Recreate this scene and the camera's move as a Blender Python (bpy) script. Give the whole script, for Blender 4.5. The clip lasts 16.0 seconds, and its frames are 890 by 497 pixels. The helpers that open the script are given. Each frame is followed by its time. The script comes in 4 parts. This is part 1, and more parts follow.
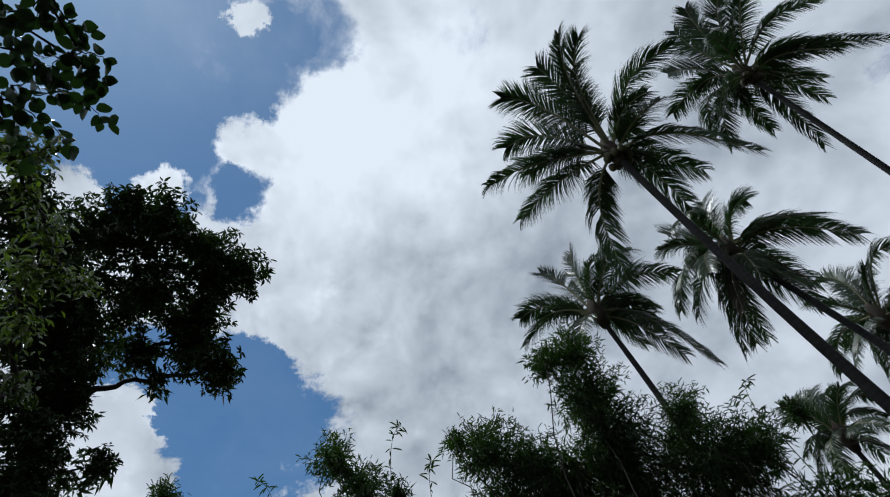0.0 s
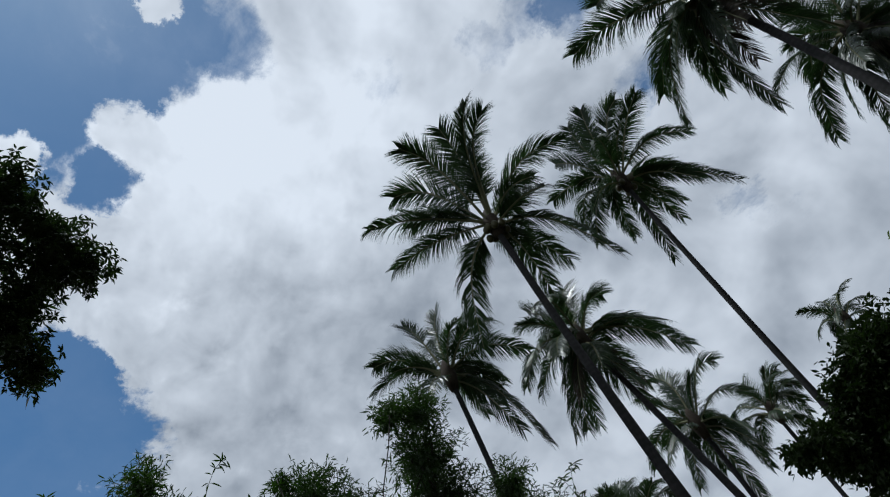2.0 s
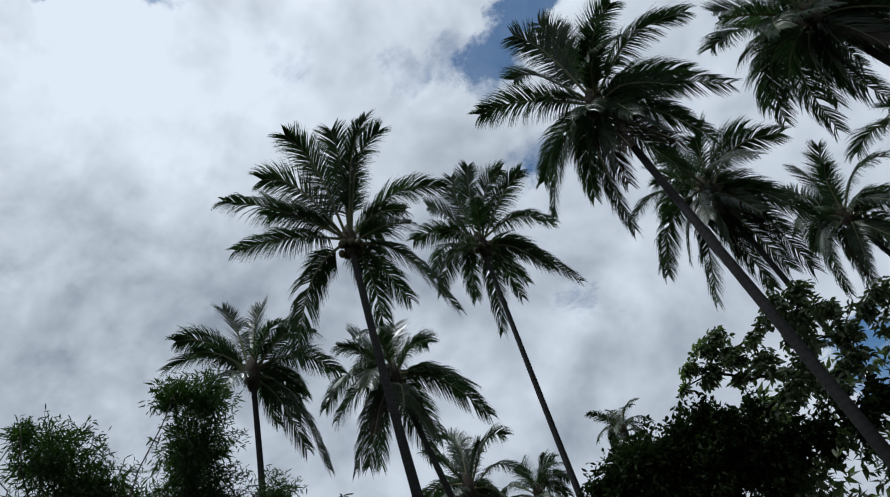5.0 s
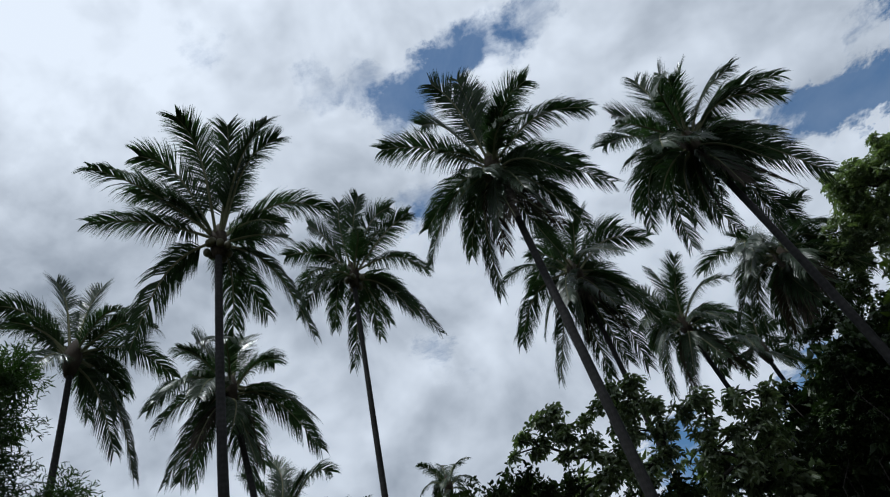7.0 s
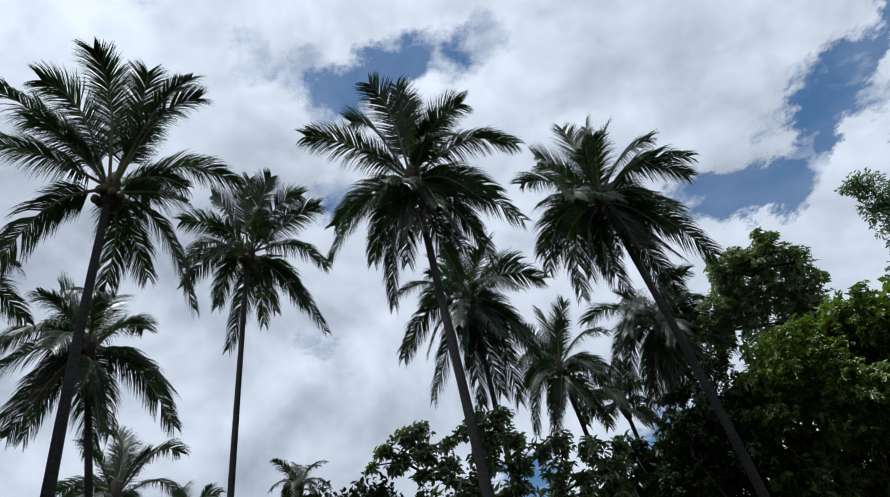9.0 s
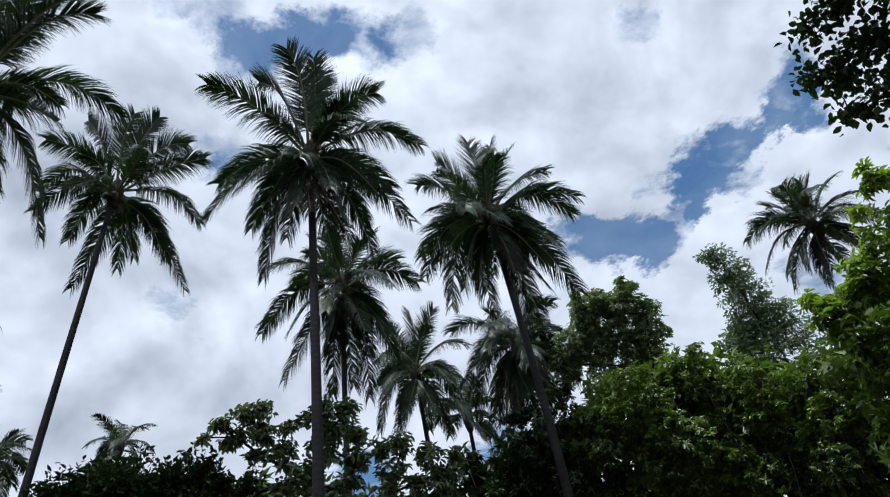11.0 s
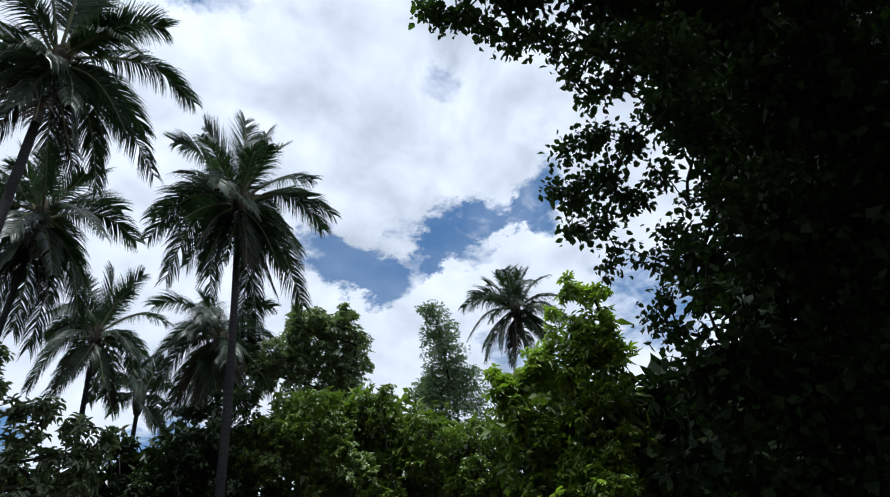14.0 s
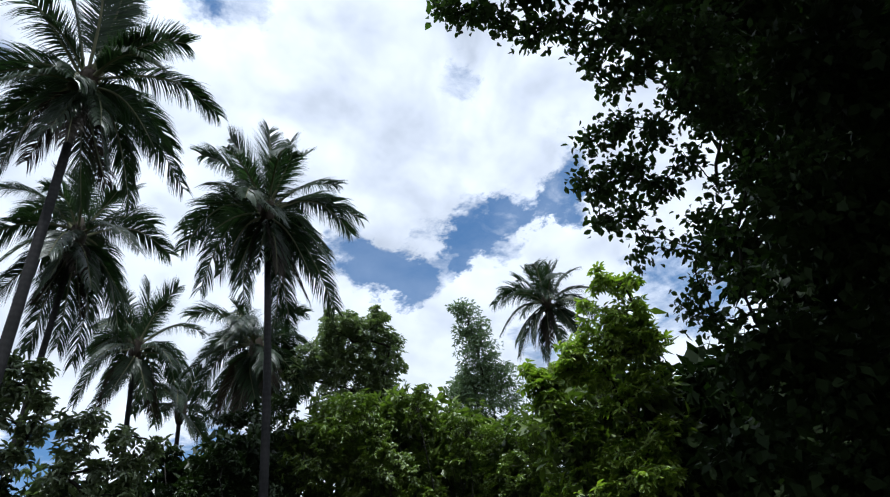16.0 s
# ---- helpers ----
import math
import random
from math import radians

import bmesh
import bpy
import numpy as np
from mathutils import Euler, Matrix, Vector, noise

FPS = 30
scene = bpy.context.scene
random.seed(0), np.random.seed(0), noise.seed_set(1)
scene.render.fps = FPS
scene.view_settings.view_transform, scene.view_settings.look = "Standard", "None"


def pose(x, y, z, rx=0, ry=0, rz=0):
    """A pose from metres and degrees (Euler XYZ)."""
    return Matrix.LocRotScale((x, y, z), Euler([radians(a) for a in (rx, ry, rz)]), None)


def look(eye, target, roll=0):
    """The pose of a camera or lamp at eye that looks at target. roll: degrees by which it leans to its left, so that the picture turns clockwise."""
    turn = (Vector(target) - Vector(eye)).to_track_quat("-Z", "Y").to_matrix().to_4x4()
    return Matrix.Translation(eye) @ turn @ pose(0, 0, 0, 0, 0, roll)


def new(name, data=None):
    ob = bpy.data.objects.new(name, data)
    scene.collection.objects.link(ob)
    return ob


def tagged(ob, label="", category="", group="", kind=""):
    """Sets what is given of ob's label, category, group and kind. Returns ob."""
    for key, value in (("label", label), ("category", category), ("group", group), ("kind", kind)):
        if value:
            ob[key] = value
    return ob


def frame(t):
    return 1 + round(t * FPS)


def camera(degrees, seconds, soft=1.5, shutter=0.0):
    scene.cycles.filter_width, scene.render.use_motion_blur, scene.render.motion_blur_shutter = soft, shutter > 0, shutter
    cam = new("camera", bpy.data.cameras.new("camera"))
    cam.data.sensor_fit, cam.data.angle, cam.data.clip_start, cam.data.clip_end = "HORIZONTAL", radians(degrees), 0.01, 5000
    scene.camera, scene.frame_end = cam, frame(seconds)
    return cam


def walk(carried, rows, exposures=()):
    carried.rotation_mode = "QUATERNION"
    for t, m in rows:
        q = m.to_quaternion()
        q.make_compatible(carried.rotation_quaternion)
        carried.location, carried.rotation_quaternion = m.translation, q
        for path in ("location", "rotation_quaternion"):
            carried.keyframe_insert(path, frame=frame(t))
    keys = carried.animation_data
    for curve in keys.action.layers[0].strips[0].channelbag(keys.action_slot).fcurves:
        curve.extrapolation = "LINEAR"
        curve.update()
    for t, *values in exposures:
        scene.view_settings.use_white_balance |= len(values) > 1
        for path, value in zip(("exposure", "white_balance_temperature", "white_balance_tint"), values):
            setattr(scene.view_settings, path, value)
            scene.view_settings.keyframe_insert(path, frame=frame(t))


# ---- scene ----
# camera: turned on the spot at eye height, swinging from the left over the palms to the right
cam = camera(70.0, 16.0, soft=1.15)
EYE = Vector((0.0, 0.0, 1.6))


def heading(az, el):
    """Unit vector; az in degrees clockwise from +y, el in degrees above the level."""
    a, e = radians(az), radians(el)
    return Vector((math.sin(a) * math.cos(e), math.cos(a) * math.cos(e), math.sin(e)))


# seconds, heading, tilt above the level, lean
TURNS = [
    (0.0, -59.11, 49.94, -23.79),
    (0.5, -55.73, 50.13, -26.09),
    (1.0, -50.69, 50.11, -26.83),
    (1.5, -44.37, 50.03, -26.82),
    (2.0, -40.38, 48.98, -26.43),
    (2.5, -37.71, 48.16, -26.04),
    (3.0, -34.51, 47.39, -25.31),
    (3.2, -33.15, 47.12, -24.72),
    (5.3, -18.99, 45.73, -20.48),
    (5.5, -17.26, 45.86, -20.56),
    (6.0, -11.39, 45.47, -20.56),
    (6.5, -7.30, 45.20, -19.64),
    (7.0, -4.65, 45.08, -19.28),
    (7.5, 0.00, 44.81, -18.20),
    (8.0, 0.92, 43.58, -18.03),
    (8.5, 2.40, 44.04, -16.13),
    (9.0, 7.23, 43.38, -15.36),
    (9.2, 8.62, 43.89, -14.45),
    (11.3, 24.33, 40.11, -11.78),
    (11.5, 27.58, 40.57, -11.74),
    (12.0, 35.54, 38.39, -11.37),
    (12.5, 33.88, 37.33, -7.64),
    (13.0, 43.83, 37.56, -8.22),
    (13.5, 45.22, 35.89, -6.78),
    (14.0, 49.87, 37.20, -10.60),
    (14.5, 57.34, 34.96, -16.25),
    (15.0, 58.03, 35.78, -15.85),
    (15.5, 51.65, 36.53, -13.13),
    (16.0, 46.74, 37.52, -11.61),
]
walk(cam, [(t, look(EYE, EYE + heading(az, el), lean)) for t, az, el, lean in TURNS],
     exposures=[(0.0, -0.72, 5700.0, 7.5), (2.0, -0.82, 5700.0, 7.5), (3.0, -0.8, 5700.0, 7.5), (5.5, -0.74, 5700.0, 7.5), (9.0, -0.54, 5650.0, 9.0),
                (12.5, -0.28, 5600.0, 10.0), (14.0, -0.2, 5600.0, 10.0), (15.0, -0.06, 5600.0, 10.0), (16.0, -0.06, 5600.0, 10.0)])

# ---- sky and sun ----
SUN_AZ, SUN_EL = -138.0, 75.0
SKY_TINT = (0.106, 0.133, 0.134)
sun = new("sun", bpy.data.lights.new("sun", "SUN"))
sun.data.energy, sun.data.angle, sun.data.color = 4.3, radians(0.6), (1.0, 0.96, 0.88)
sun.matrix_world = look(EYE + heading(SUN_AZ, SUN_EL) * 80, EYE)

# clear gaps (and, with a minus, cloud puffs) in the cloud cover: heading, height, reach in degrees, depth
GAPS_WEST = [
    (-106.8, 64.2, 6.4, 1), (-87.0, 63.0, 1.7, -0.6), (-121.9, 65.5, 6.1, 1), (-66.4, 71.5, 2.7, 0.8), (-93.5, 70.6, 4.8, 1.1), (-88.1, 57.7, 1.7, 0.8),
    (-85.3, 37.9, 4.1, 1), (-91.1, 41.5, 4.1, 1), (-93.1, 37.1, 3.0, 1), (-99.0, 44.2, 2.7, 1), (-85.1, 73.5, 1.0, -1.3), (-100.5, 58.9, 1.2, -0.8),
    (-110.7, 57.3, 1.3, -1), (-99.3, 39.0, 2.1, -1.3), (-95.1, 36.4, 1.7, -1.1), (-86.1, 44.1, 1.7, 0.4),
]
GAPS_NORTH = [
    (-37.4, 65.0, 1.9, 0.4),
]
GAPS_PALMS = [
    (-16.5, 61.6, 1.6, 0.5), (-7.3, 61.3, 1.8, 0.6), (-2.9, 57.9, 1.9, 0.7), (5.7, 60.0, 1.9, 0.5), (14.3, 59.1, 2.1, 0.65), (21.3, 58.8, 1.9, 0.6),
    (10.1, 56.6, 1.4, -0.35), (2.0, 59.6, 2.0, 0.6), (8.7, 60.6, 2.0, 0.5), (-5.6, 49.6, 1.6, 0.65), (-7.1, 47.2, 1.0, 0.4), (-9.5, 36.7, 1.4, 0.65), (-6.8, 33.9, 0.7, 0.45),
]
GAPS_EAST = [
    (53.8, 52.4, 1.7, 0.47), (63.2, 43.1, 1.7, 0.59), (62.7, 41.2, 1.4, 0.42), (57.3, 39.5, 2.5, 0.81), (51.3, 37.7, 2.7, 0.77), (44.4, 36.4, 2.5, 0.81),
    (37.9, 36.2, 2.1, 0.72), (42.5, 34.4, 1.4, 0.59), (61.0, 39.3, 1.7, 0.59), (57.1, 36.7, 0.9, -0.7), (49.8, 33.9, 1.4, -0.5), (53.6, 27.2, 1.9, 0.68),
    (69.4, 28.0, 3.5, 0.77), (8.9, 20.9, 2.6, 1.1), (22.0, 19.8, 3.2, 1.1), (38.5, 30.4, 3.0, -0.4), (38.6, 52.9, 1.4, 0.21),
] + [
    (49.1, 37.6, 1.7, 0.45), (54.5, 39.3, 1.8, 0.4), (34.5, 38.2, 1.6, 0.4), (56.4, 40.9, 1.1, -0.5), (43.9, 37.8, 1.0, -0.45), (35.6, 37.6, 1.9, 0.6), (39.2, 35.7, 1.4, 0.5), (53.3, 52.4, 2.4, 0.22), (36.2, 56.3, 1.8, 0.18),
]
# brighter and greyer parts of the cloud
TONES = [
    (-73.3, 62.0, 6.3, 0.18), (-53.5, 65.6, 7.1, 0.2), (-69.8, 57.0, 5.0, 0.08), (-59.9, 46.7, 8.6, -0.12), (-48.9, 49.8, 6.6, -0.12), (-33.3, 36.9, 12.1, -0.15),
] + [
    (-44.7, 58.6, 5.2, 0.22), (-25.3, 60.0, 4.9, 0.22), (3.1, 63.1, 3.6, 0.15),
] + [
    (-70.0, 52.0, 8.0, 0.14), (-33.0, 52.0, 8.0, -0.14), (-68.8, 61.7, 2.5, 0.1), (-9.1, 64.2, 4.6, 0.1), (-54.3, 45.1, 7.8, -0.02),
] + [
    (30.0, 50.7, 6.3, 0.04), (34.0, 44.0, 9.0, -0.1), (58.0, 47.0, 7.0, -0.1),
]

world = bpy.data.worlds.new("world")
scene.world = world
world.use_nodes = True


class Tree:
    """Short-hand for building a node tree."""

    def __init__(self, tree):
        self.tree = tree
        tree.nodes.clear()

    def node(self, kind, links=(), operation="", use_clamp=False, interpolation_type="", blend_type=""):
        n = self.tree.nodes.new(kind)
        if operation:
            n.operation = operation
        if use_clamp:
            n.use_clamp = True
        if interpolation_type:
            n.interpolation_type = interpolation_type
        if blend_type:
            n.data_type = "RGBA"
            n.blend_type = blend_type
        for socket, value in dict(links).items():
            if isinstance(value, bpy.types.NodeSocket):
                self.tree.links.new(value, n.inputs[socket])
            else:
                n.inputs[socket].default_value = value
        return n

    def math(self, op, a, b=0.0, clamp=False):
        return self.node("ShaderNodeMath", {0: a, 1: b}, operation=op, use_clamp=clamp).outputs[0]

    def vec(self, op, a, b=(0, 0, 0)):
        n = self.node("ShaderNodeVectorMath", {0: a, 1: b}, operation=op)
        return n.outputs["Value"] if op in ("DOT_PRODUCT", "LENGTH") else n.outputs[0]

    def scale(self, a, s):
        return self.node("ShaderNodeVectorMath", {0: a, "Scale": s}, operation="SCALE").outputs[0]

    def ramp(self, v, a, b, c=0.0, d=1.0, smooth=True):
        return self.node("ShaderNodeMapRange", {0: v, 1: a, 2: b, 3: c, 4: d},
                         interpolation_type="SMOOTHSTEP" if smooth else "LINEAR").outputs[0]

    def noise(self, vector, scale, detail=6.0, rough=0.55, out="Fac", distortion=0.0):
        return self.node("ShaderNodeTexNoise", {"Vector": vector, "Scale": scale, "Detail": detail, "Roughness": rough,
                                                "Distortion": distortion}).outputs[out]

    def mix(self, f, a, b, blend="MIX"):
        n = self.node("ShaderNodeMix", blend_type=blend)
        for i, v in ((0, f), (6, a), (7, b)):
            if isinstance(v, bpy.types.NodeSocket):
                self.tree.links.new(v, n.inputs[i])
            else:
                n.inputs[i].default_value = v if i == 0 else (*v, 1.0)
        return n.outputs[2]


def build_sky():
    t = Tree(world.node_tree)
    way = t.node("ShaderNodeTexCoord").outputs["Generated"]
    sky = t.node("ShaderNodeTexSky")
    sky.sky_type, sky.sun_disc = "NISHITA", False
    sky.sun_elevation, sky.sun_rotation = radians(SUN_EL), radians(SUN_AZ)
    sky.air_density, sky.dust_density, sky.ozone_density = 1.0, 0.3, 2.5
    # cloud layer seen in perspective
    parts = t.node("ShaderNodeSeparateXYZ", {0: way})
    height = t.math("MAXIMUM", parts.outputs[2], 0.06)
    layer = t.node("ShaderNodeCombineXYZ", {0: t.math("DIVIDE", parts.outputs[0], height),
                                            1: t.math("DIVIDE", parts.outputs[1], height), 2: 3.7}).outputs[0]
    billow = t.noise(layer, 3.4, 9.0, 0.62, distortion=0.3)
    fine = t.noise(layer, 13.0, 8.0, 0.64, distortion=0.5)
    soft = t.noise(layer, 1.3, 4.0, 0.5)
    coarse = t.vec("SUBTRACT", t.noise(layer, 3.0, 9.0, 0.68, "Color"), (0.5, 0.5, 0.5))
    ragged = t.vec("SUBTRACT", t.noise(layer, 10.0, 8.0, 0.7, "Color"), (0.5, 0.5, 0.5))
    bent = t.vec("NORMALIZE", t.vec("ADD", t.vec("ADD", way, t.scale(coarse, 0.16)), t.scale(ragged, 0.075)))
    # rounded heaps, lit from the sun's side
    toward_sun = heading(SUN_AZ, SUN_EL)
    heap = t.noise(way, 5.5, 4.5, 0.5, distortion=0.25)
    heap_off = t.noise(t.vec("ADD", way, tuple(toward_sun * 0.05)), 5.5, 4.5, 0.5, distortion=0.25)

    def lobes(table, total, wide=1.0, core=0.2):
        for az, el, reach, depth in table:
            dot = t.vec("DOT_PRODUCT", bent, tuple(heading(az, el)))
            lobe = t.ramp(dot, math.cos(radians(reach * 1.9 * wide)), math.cos(radians(reach * core)), 0.0, depth)
            total = t.math("ADD", total, lobe)
        return total

    gaps = t.math("MULTIPLY", lobes(GAPS_WEST + GAPS_NORTH + GAPS_PALMS + GAPS_EAST, 0.0), 1.28)
    gaps = t.math("MINIMUM", gaps, 1.4)
    cover = t.math("SUBTRACT", 1.27, gaps)
    cover = t.math("ADD", cover, t.math("MULTIPLY", t.math("SUBTRACT", billow, 0.5), 1.0))
    cover = t.math("ADD", cover, t.math("MULTIPLY", t.math("SUBTRACT", heap, 0.5), 0.7))
    cover = t.math("ADD", cover, t.math("MULTIPLY", t.math("SUBTRACT", fine, 0.5), 1.0))
    stretched = t.node("ShaderNodeMapping", {"Vector": layer, "Rotation": (0, 0, 0.7), "Scale": (1.0, 2.4, 1.0)}).outputs[0]
    wisp = t.noise(stretched, 4.5, 9.0, 0.66, distortion=0.6)
    cover = t.math("ADD", cover, t.math("MULTIPLY", t.math("SUBTRACT", wisp, 0.5), 1.0))
    heaped = t.ramp(t.vec("DOT_PRODUCT", way, tuple(heading(-84, 44))), math.cos(radians(32)), math.cos(radians(20)))
    soft_edge, crisp_edge = t.ramp(cover, -0.25, 0.86), t.ramp(cover, 0.26, 0.84)
    dense = t.math("ADD", t.math("MULTIPLY", soft_edge, t.math("SUBTRACT", 1.0, heaped)), t.math("MULTIPLY", crisp_edge, heaped))
    dense = t.math("MAXIMUM", dense, t.math("MULTIPLY", t.ramp(billow, 0.3, 0.7), t.math("SUBTRACT", 0.17, t.math("MULTIPLY", heaped, 0.13))))
    # tone: white where thin or facing the sun, grey where thick
    tone = lobes(TONES, 0.72, 1.6, 0.0)
    tone = t.math("ADD", tone, t.math("MULTIPLY", t.math("SUBTRACT", soft, 0.5), 0.75))
    tone = t.math("ADD", tone, t.math("MULTIPLY", t.math("SUBTRACT", heap, heap_off), 2.2))
    tone = t.math("ADD", tone, t.math("MULTIPLY", t.math("SUBTRACT", billow, 0.5), 0.15))
    tone = t.math("ADD", tone, t.math("MULTIPLY", t.math("SUBTRACT", fine, 0.5), 0.05))
    rim = t.math("MULTIPLY", t.ramp(cover, 0.35, 0.75), t.ramp(cover, 0.75, 1.3, 1.0, 0.0))
    tone = t.math("ADD", tone, t.math("MULTIPLY", rim, 0.05))
    knob = t.noise(way, 15.0, 4.0, 0.5, distortion=0.3)
    knob_off = t.noise(t.vec("ADD", way, tuple(toward_sun * 0.02)), 15.0, 4.0, 0.5, distortion=0.3)
    knobs = t.math("MULTIPLY", t.math("SUBTRACT", knob, knob_off), t.ramp(cover, 0.5, 1.5, 2.4, 0.25))
    tone = t.math("ADD", tone, t.math("MULTIPLY", knobs, t.math("ADD", 0.3, t.math("MULTIPLY", heaped, 0.7))))
    tone = t.ramp(tone, 0.0, 1.3, smooth=False)
    cloud = t.mix(tone, (0.50, 0.53, 0.57), (1.38, 1.38, 1.38))
    blue = t.node("ShaderNodeVectorMath", {0: sky.outputs[0], 1: SKY_TINT}, operation="MULTIPLY").outputs[0]
    colour = t.mix(dense, (0, 0, 0), cloud)
    t.tree.links.new(blue, colour.node.inputs[6])
    back = t.node("ShaderNodeBackground", {"Color": colour, "Strength": 1.0})
    t.node("ShaderNodeOutputWorld", {"Surface": back.outputs[0]})


build_sky()


# ---- materials ----
def leaf_material(name, dark, light, glow, rough=0.38, through_light=0.3, spread=0.5, gloss=0.3):
    """Leaf: varies leaf by leaf and in patches, lets some light through, with a waxy gloss."""
    m = bpy.data.materials.new(name)
    m.use_nodes = True
    t = Tree(m.node_tree)
    geo = t.node("ShaderNodeNewGeometry")
    pos = t.node("ShaderNodeTexCoord").outputs["Object"]
    patch = t.noise(pos, 0.45, 3.0)
    grain = t.noise(pos, 28.0, 3.0, 0.6)
    f = t.math("ADD", t.math("MULTIPLY", geo.outputs["Random Per Island"], spread), t.math("MULTIPLY", t.ramp(patch, 0.34, 0.66), 0.9 - spread * 0.6))
    col = t.mix(t.math("ADD", f, t.math("MULTIPLY", t.math("SUBTRACT", grain, 0.5), 0.25), True), dark, light)
    bump = t.node("ShaderNodeBump", {"Strength": 0.25, "Distance": 0.01, "Height": grain})
    skin = t.node("ShaderNodeBsdfPrincipled", {"Base Color": col, "Roughness": t.ramp(patch, 0.3, 0.7, rough - 0.06, rough + 0.12),
                                               "Specular IOR Level": gloss, "Normal": bump.outputs[0]})
    glowing = t.mix(1.0, col, glow, "MULTIPLY")
    lit = t.node("ShaderNodeBsdfTranslucent", {"Color": glowing})
    both = t.node("ShaderNodeMixShader", {0: through_light, 1: skin.outputs[0], 2: lit.outputs[0]})
    t.node("ShaderNodeOutputMaterial", {"Surface": both.outputs[0]})
    return m


def bark_material(name, dark, light, rings=0.0):
    m = bpy.data.materials.new(name)
    m.use_nodes = True
    t = Tree(m.node_tree)
    pos = t.node("ShaderNodeTexCoord").outputs["Object"]
    stretched = t.node("ShaderNodeMapping", {"Vector": pos, "Scale": (1.0, 1.0, 0.3)}).outputs[0]
    coarse = t.noise(pos, 1.3, 4.0)
    grain = t.noise(stretched, 22.0, 6.0, 0.65)
    v = t.math("ADD", t.math("MULTIPLY", coarse, 0.5), t.math("MULTIPLY", grain, 0.5))
    if rings:
        z = t.node("ShaderNodeSeparateXYZ", {0: pos}).outputs[2]
        wave = t.math("SINE", t.math("ADD", t.math("MULTIPLY", z, rings), t.math("MULTIPLY", coarse, 5.0)))
        v = t.math("ADD", t.math("MULTIPLY", v, 0.8), t.math("MULTIPLY", wave, 0.035))
    col = t.mix(t.ramp(v, 0.25, 0.75), dark, light)
    bump = t.node("ShaderNodeBump", {"Strength": 0.6, "Distance": 0.03, "Height": v})
    b = t.node("ShaderNodeBsdfPrincipled", {"Base Color": col, "Roughness": 0.9, "Specular IOR Level": 0.2, "Normal": bump.outputs[0]})
    t.node("ShaderNodeOutputMaterial", {"Surface": b.outputs[0]})
    return m


PALM_LEAF = leaf_material("palm_leaflet", (0.008, 0.016, 0.007), (0.036, 0.058, 0.026), (1.5, 2.0, 1.05), 0.30, 0.26, gloss=0.2)
DRY_LEAF = leaf_material("dry_palm_leaflet", (0.015, 0.013, 0.010), (0.046, 0.038, 0.027), (1.2, 1.0, 0.6), 0.65, 0.15, gloss=0.1)
RIB = leaf_material("palm_midrib", (0.06, 0.066, 0.034), (0.17, 0.17, 0.10), (1, 1, 0.6), 0.8, 0.0, gloss=0.06)
PALM_BARK = bark_material("palm_bark", (0.013, 0.0125, 0.0125), (0.045, 0.0435, 0.043), rings=38.0)
BARK = bark_material("tree_bark", (0.015, 0.013, 0.011), (0.045, 0.039, 0.033))
FIBRE = bark_material("palm_fibre", (0.02, 0.015, 0.011), (0.055, 0.042, 0.028))
NUT = leaf_material("coconut_husk", (0.022, 0.026, 0.012), (0.06, 0.055, 0.022), (1, 1, 1), 0.5, 0.0)
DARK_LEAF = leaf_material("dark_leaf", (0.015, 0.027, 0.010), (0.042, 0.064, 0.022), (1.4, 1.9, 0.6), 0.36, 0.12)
ROUND_LEAF = leaf_material("round_leaf", (0.014, 0.028, 0.013), (0.034, 0.058, 0.024), (1.4, 2.0, 0.7), 0.4, 0.12, gloss=0.2)
VINE_LEAF = leaf_material("vine_leaf", (0.03, 0.050, 0.010), (0.12, 0.155, 0.028), (1.5, 1.9, 0.5), 0.21, 0.3, gloss=1.0)
BAMBOO_LEAF = leaf_material("bamboo_leaf", (0.012, 0.025, 0.007), (0.042, 0.077, 0.019), (1.4, 1.9, 0.6), 0.42, 0.2, gloss=0.3)
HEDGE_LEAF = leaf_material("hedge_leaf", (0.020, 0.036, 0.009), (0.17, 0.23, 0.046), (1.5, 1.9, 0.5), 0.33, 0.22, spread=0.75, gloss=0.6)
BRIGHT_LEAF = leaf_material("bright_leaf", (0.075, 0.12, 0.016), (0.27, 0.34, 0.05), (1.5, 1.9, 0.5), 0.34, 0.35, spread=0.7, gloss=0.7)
SUNNY_OLIVE = leaf_material("sunny_olive_leaf", (0.042, 0.064, 0.034), (0.20, 0.24, 0.132), (1.3, 1.6, 0.6), 0.34, 0.3, spread=0.75, gloss=0.7)
# near tree: NEAR_LEAF for the lit edge, SHADE_LEAF with shade put into its colour
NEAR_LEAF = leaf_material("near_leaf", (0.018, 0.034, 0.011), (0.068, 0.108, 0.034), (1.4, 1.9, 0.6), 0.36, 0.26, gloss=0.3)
SHADE_LEAF = leaf_material("shaded_leaf", (0.011, 0.019, 0.008), (0.028, 0.042, 0.014), (1.4, 2.0, 0.6), 0.5, 0.12, gloss=0.05)
OLIVE_LEAF = leaf_material("olive_leaf", (0.04, 0.062, 0.030), (0.21, 0.25, 0.14), (1.3, 1.6, 0.7), 0.3, 0.28, spread=0.7, gloss=0.8)
FAR_LEAF = leaf_material("grey_green_leaf", (0.10, 0.145, 0.085), (0.20, 0.26, 0.16), (1.2, 1.4, 0.8), 0.4, 0.3)


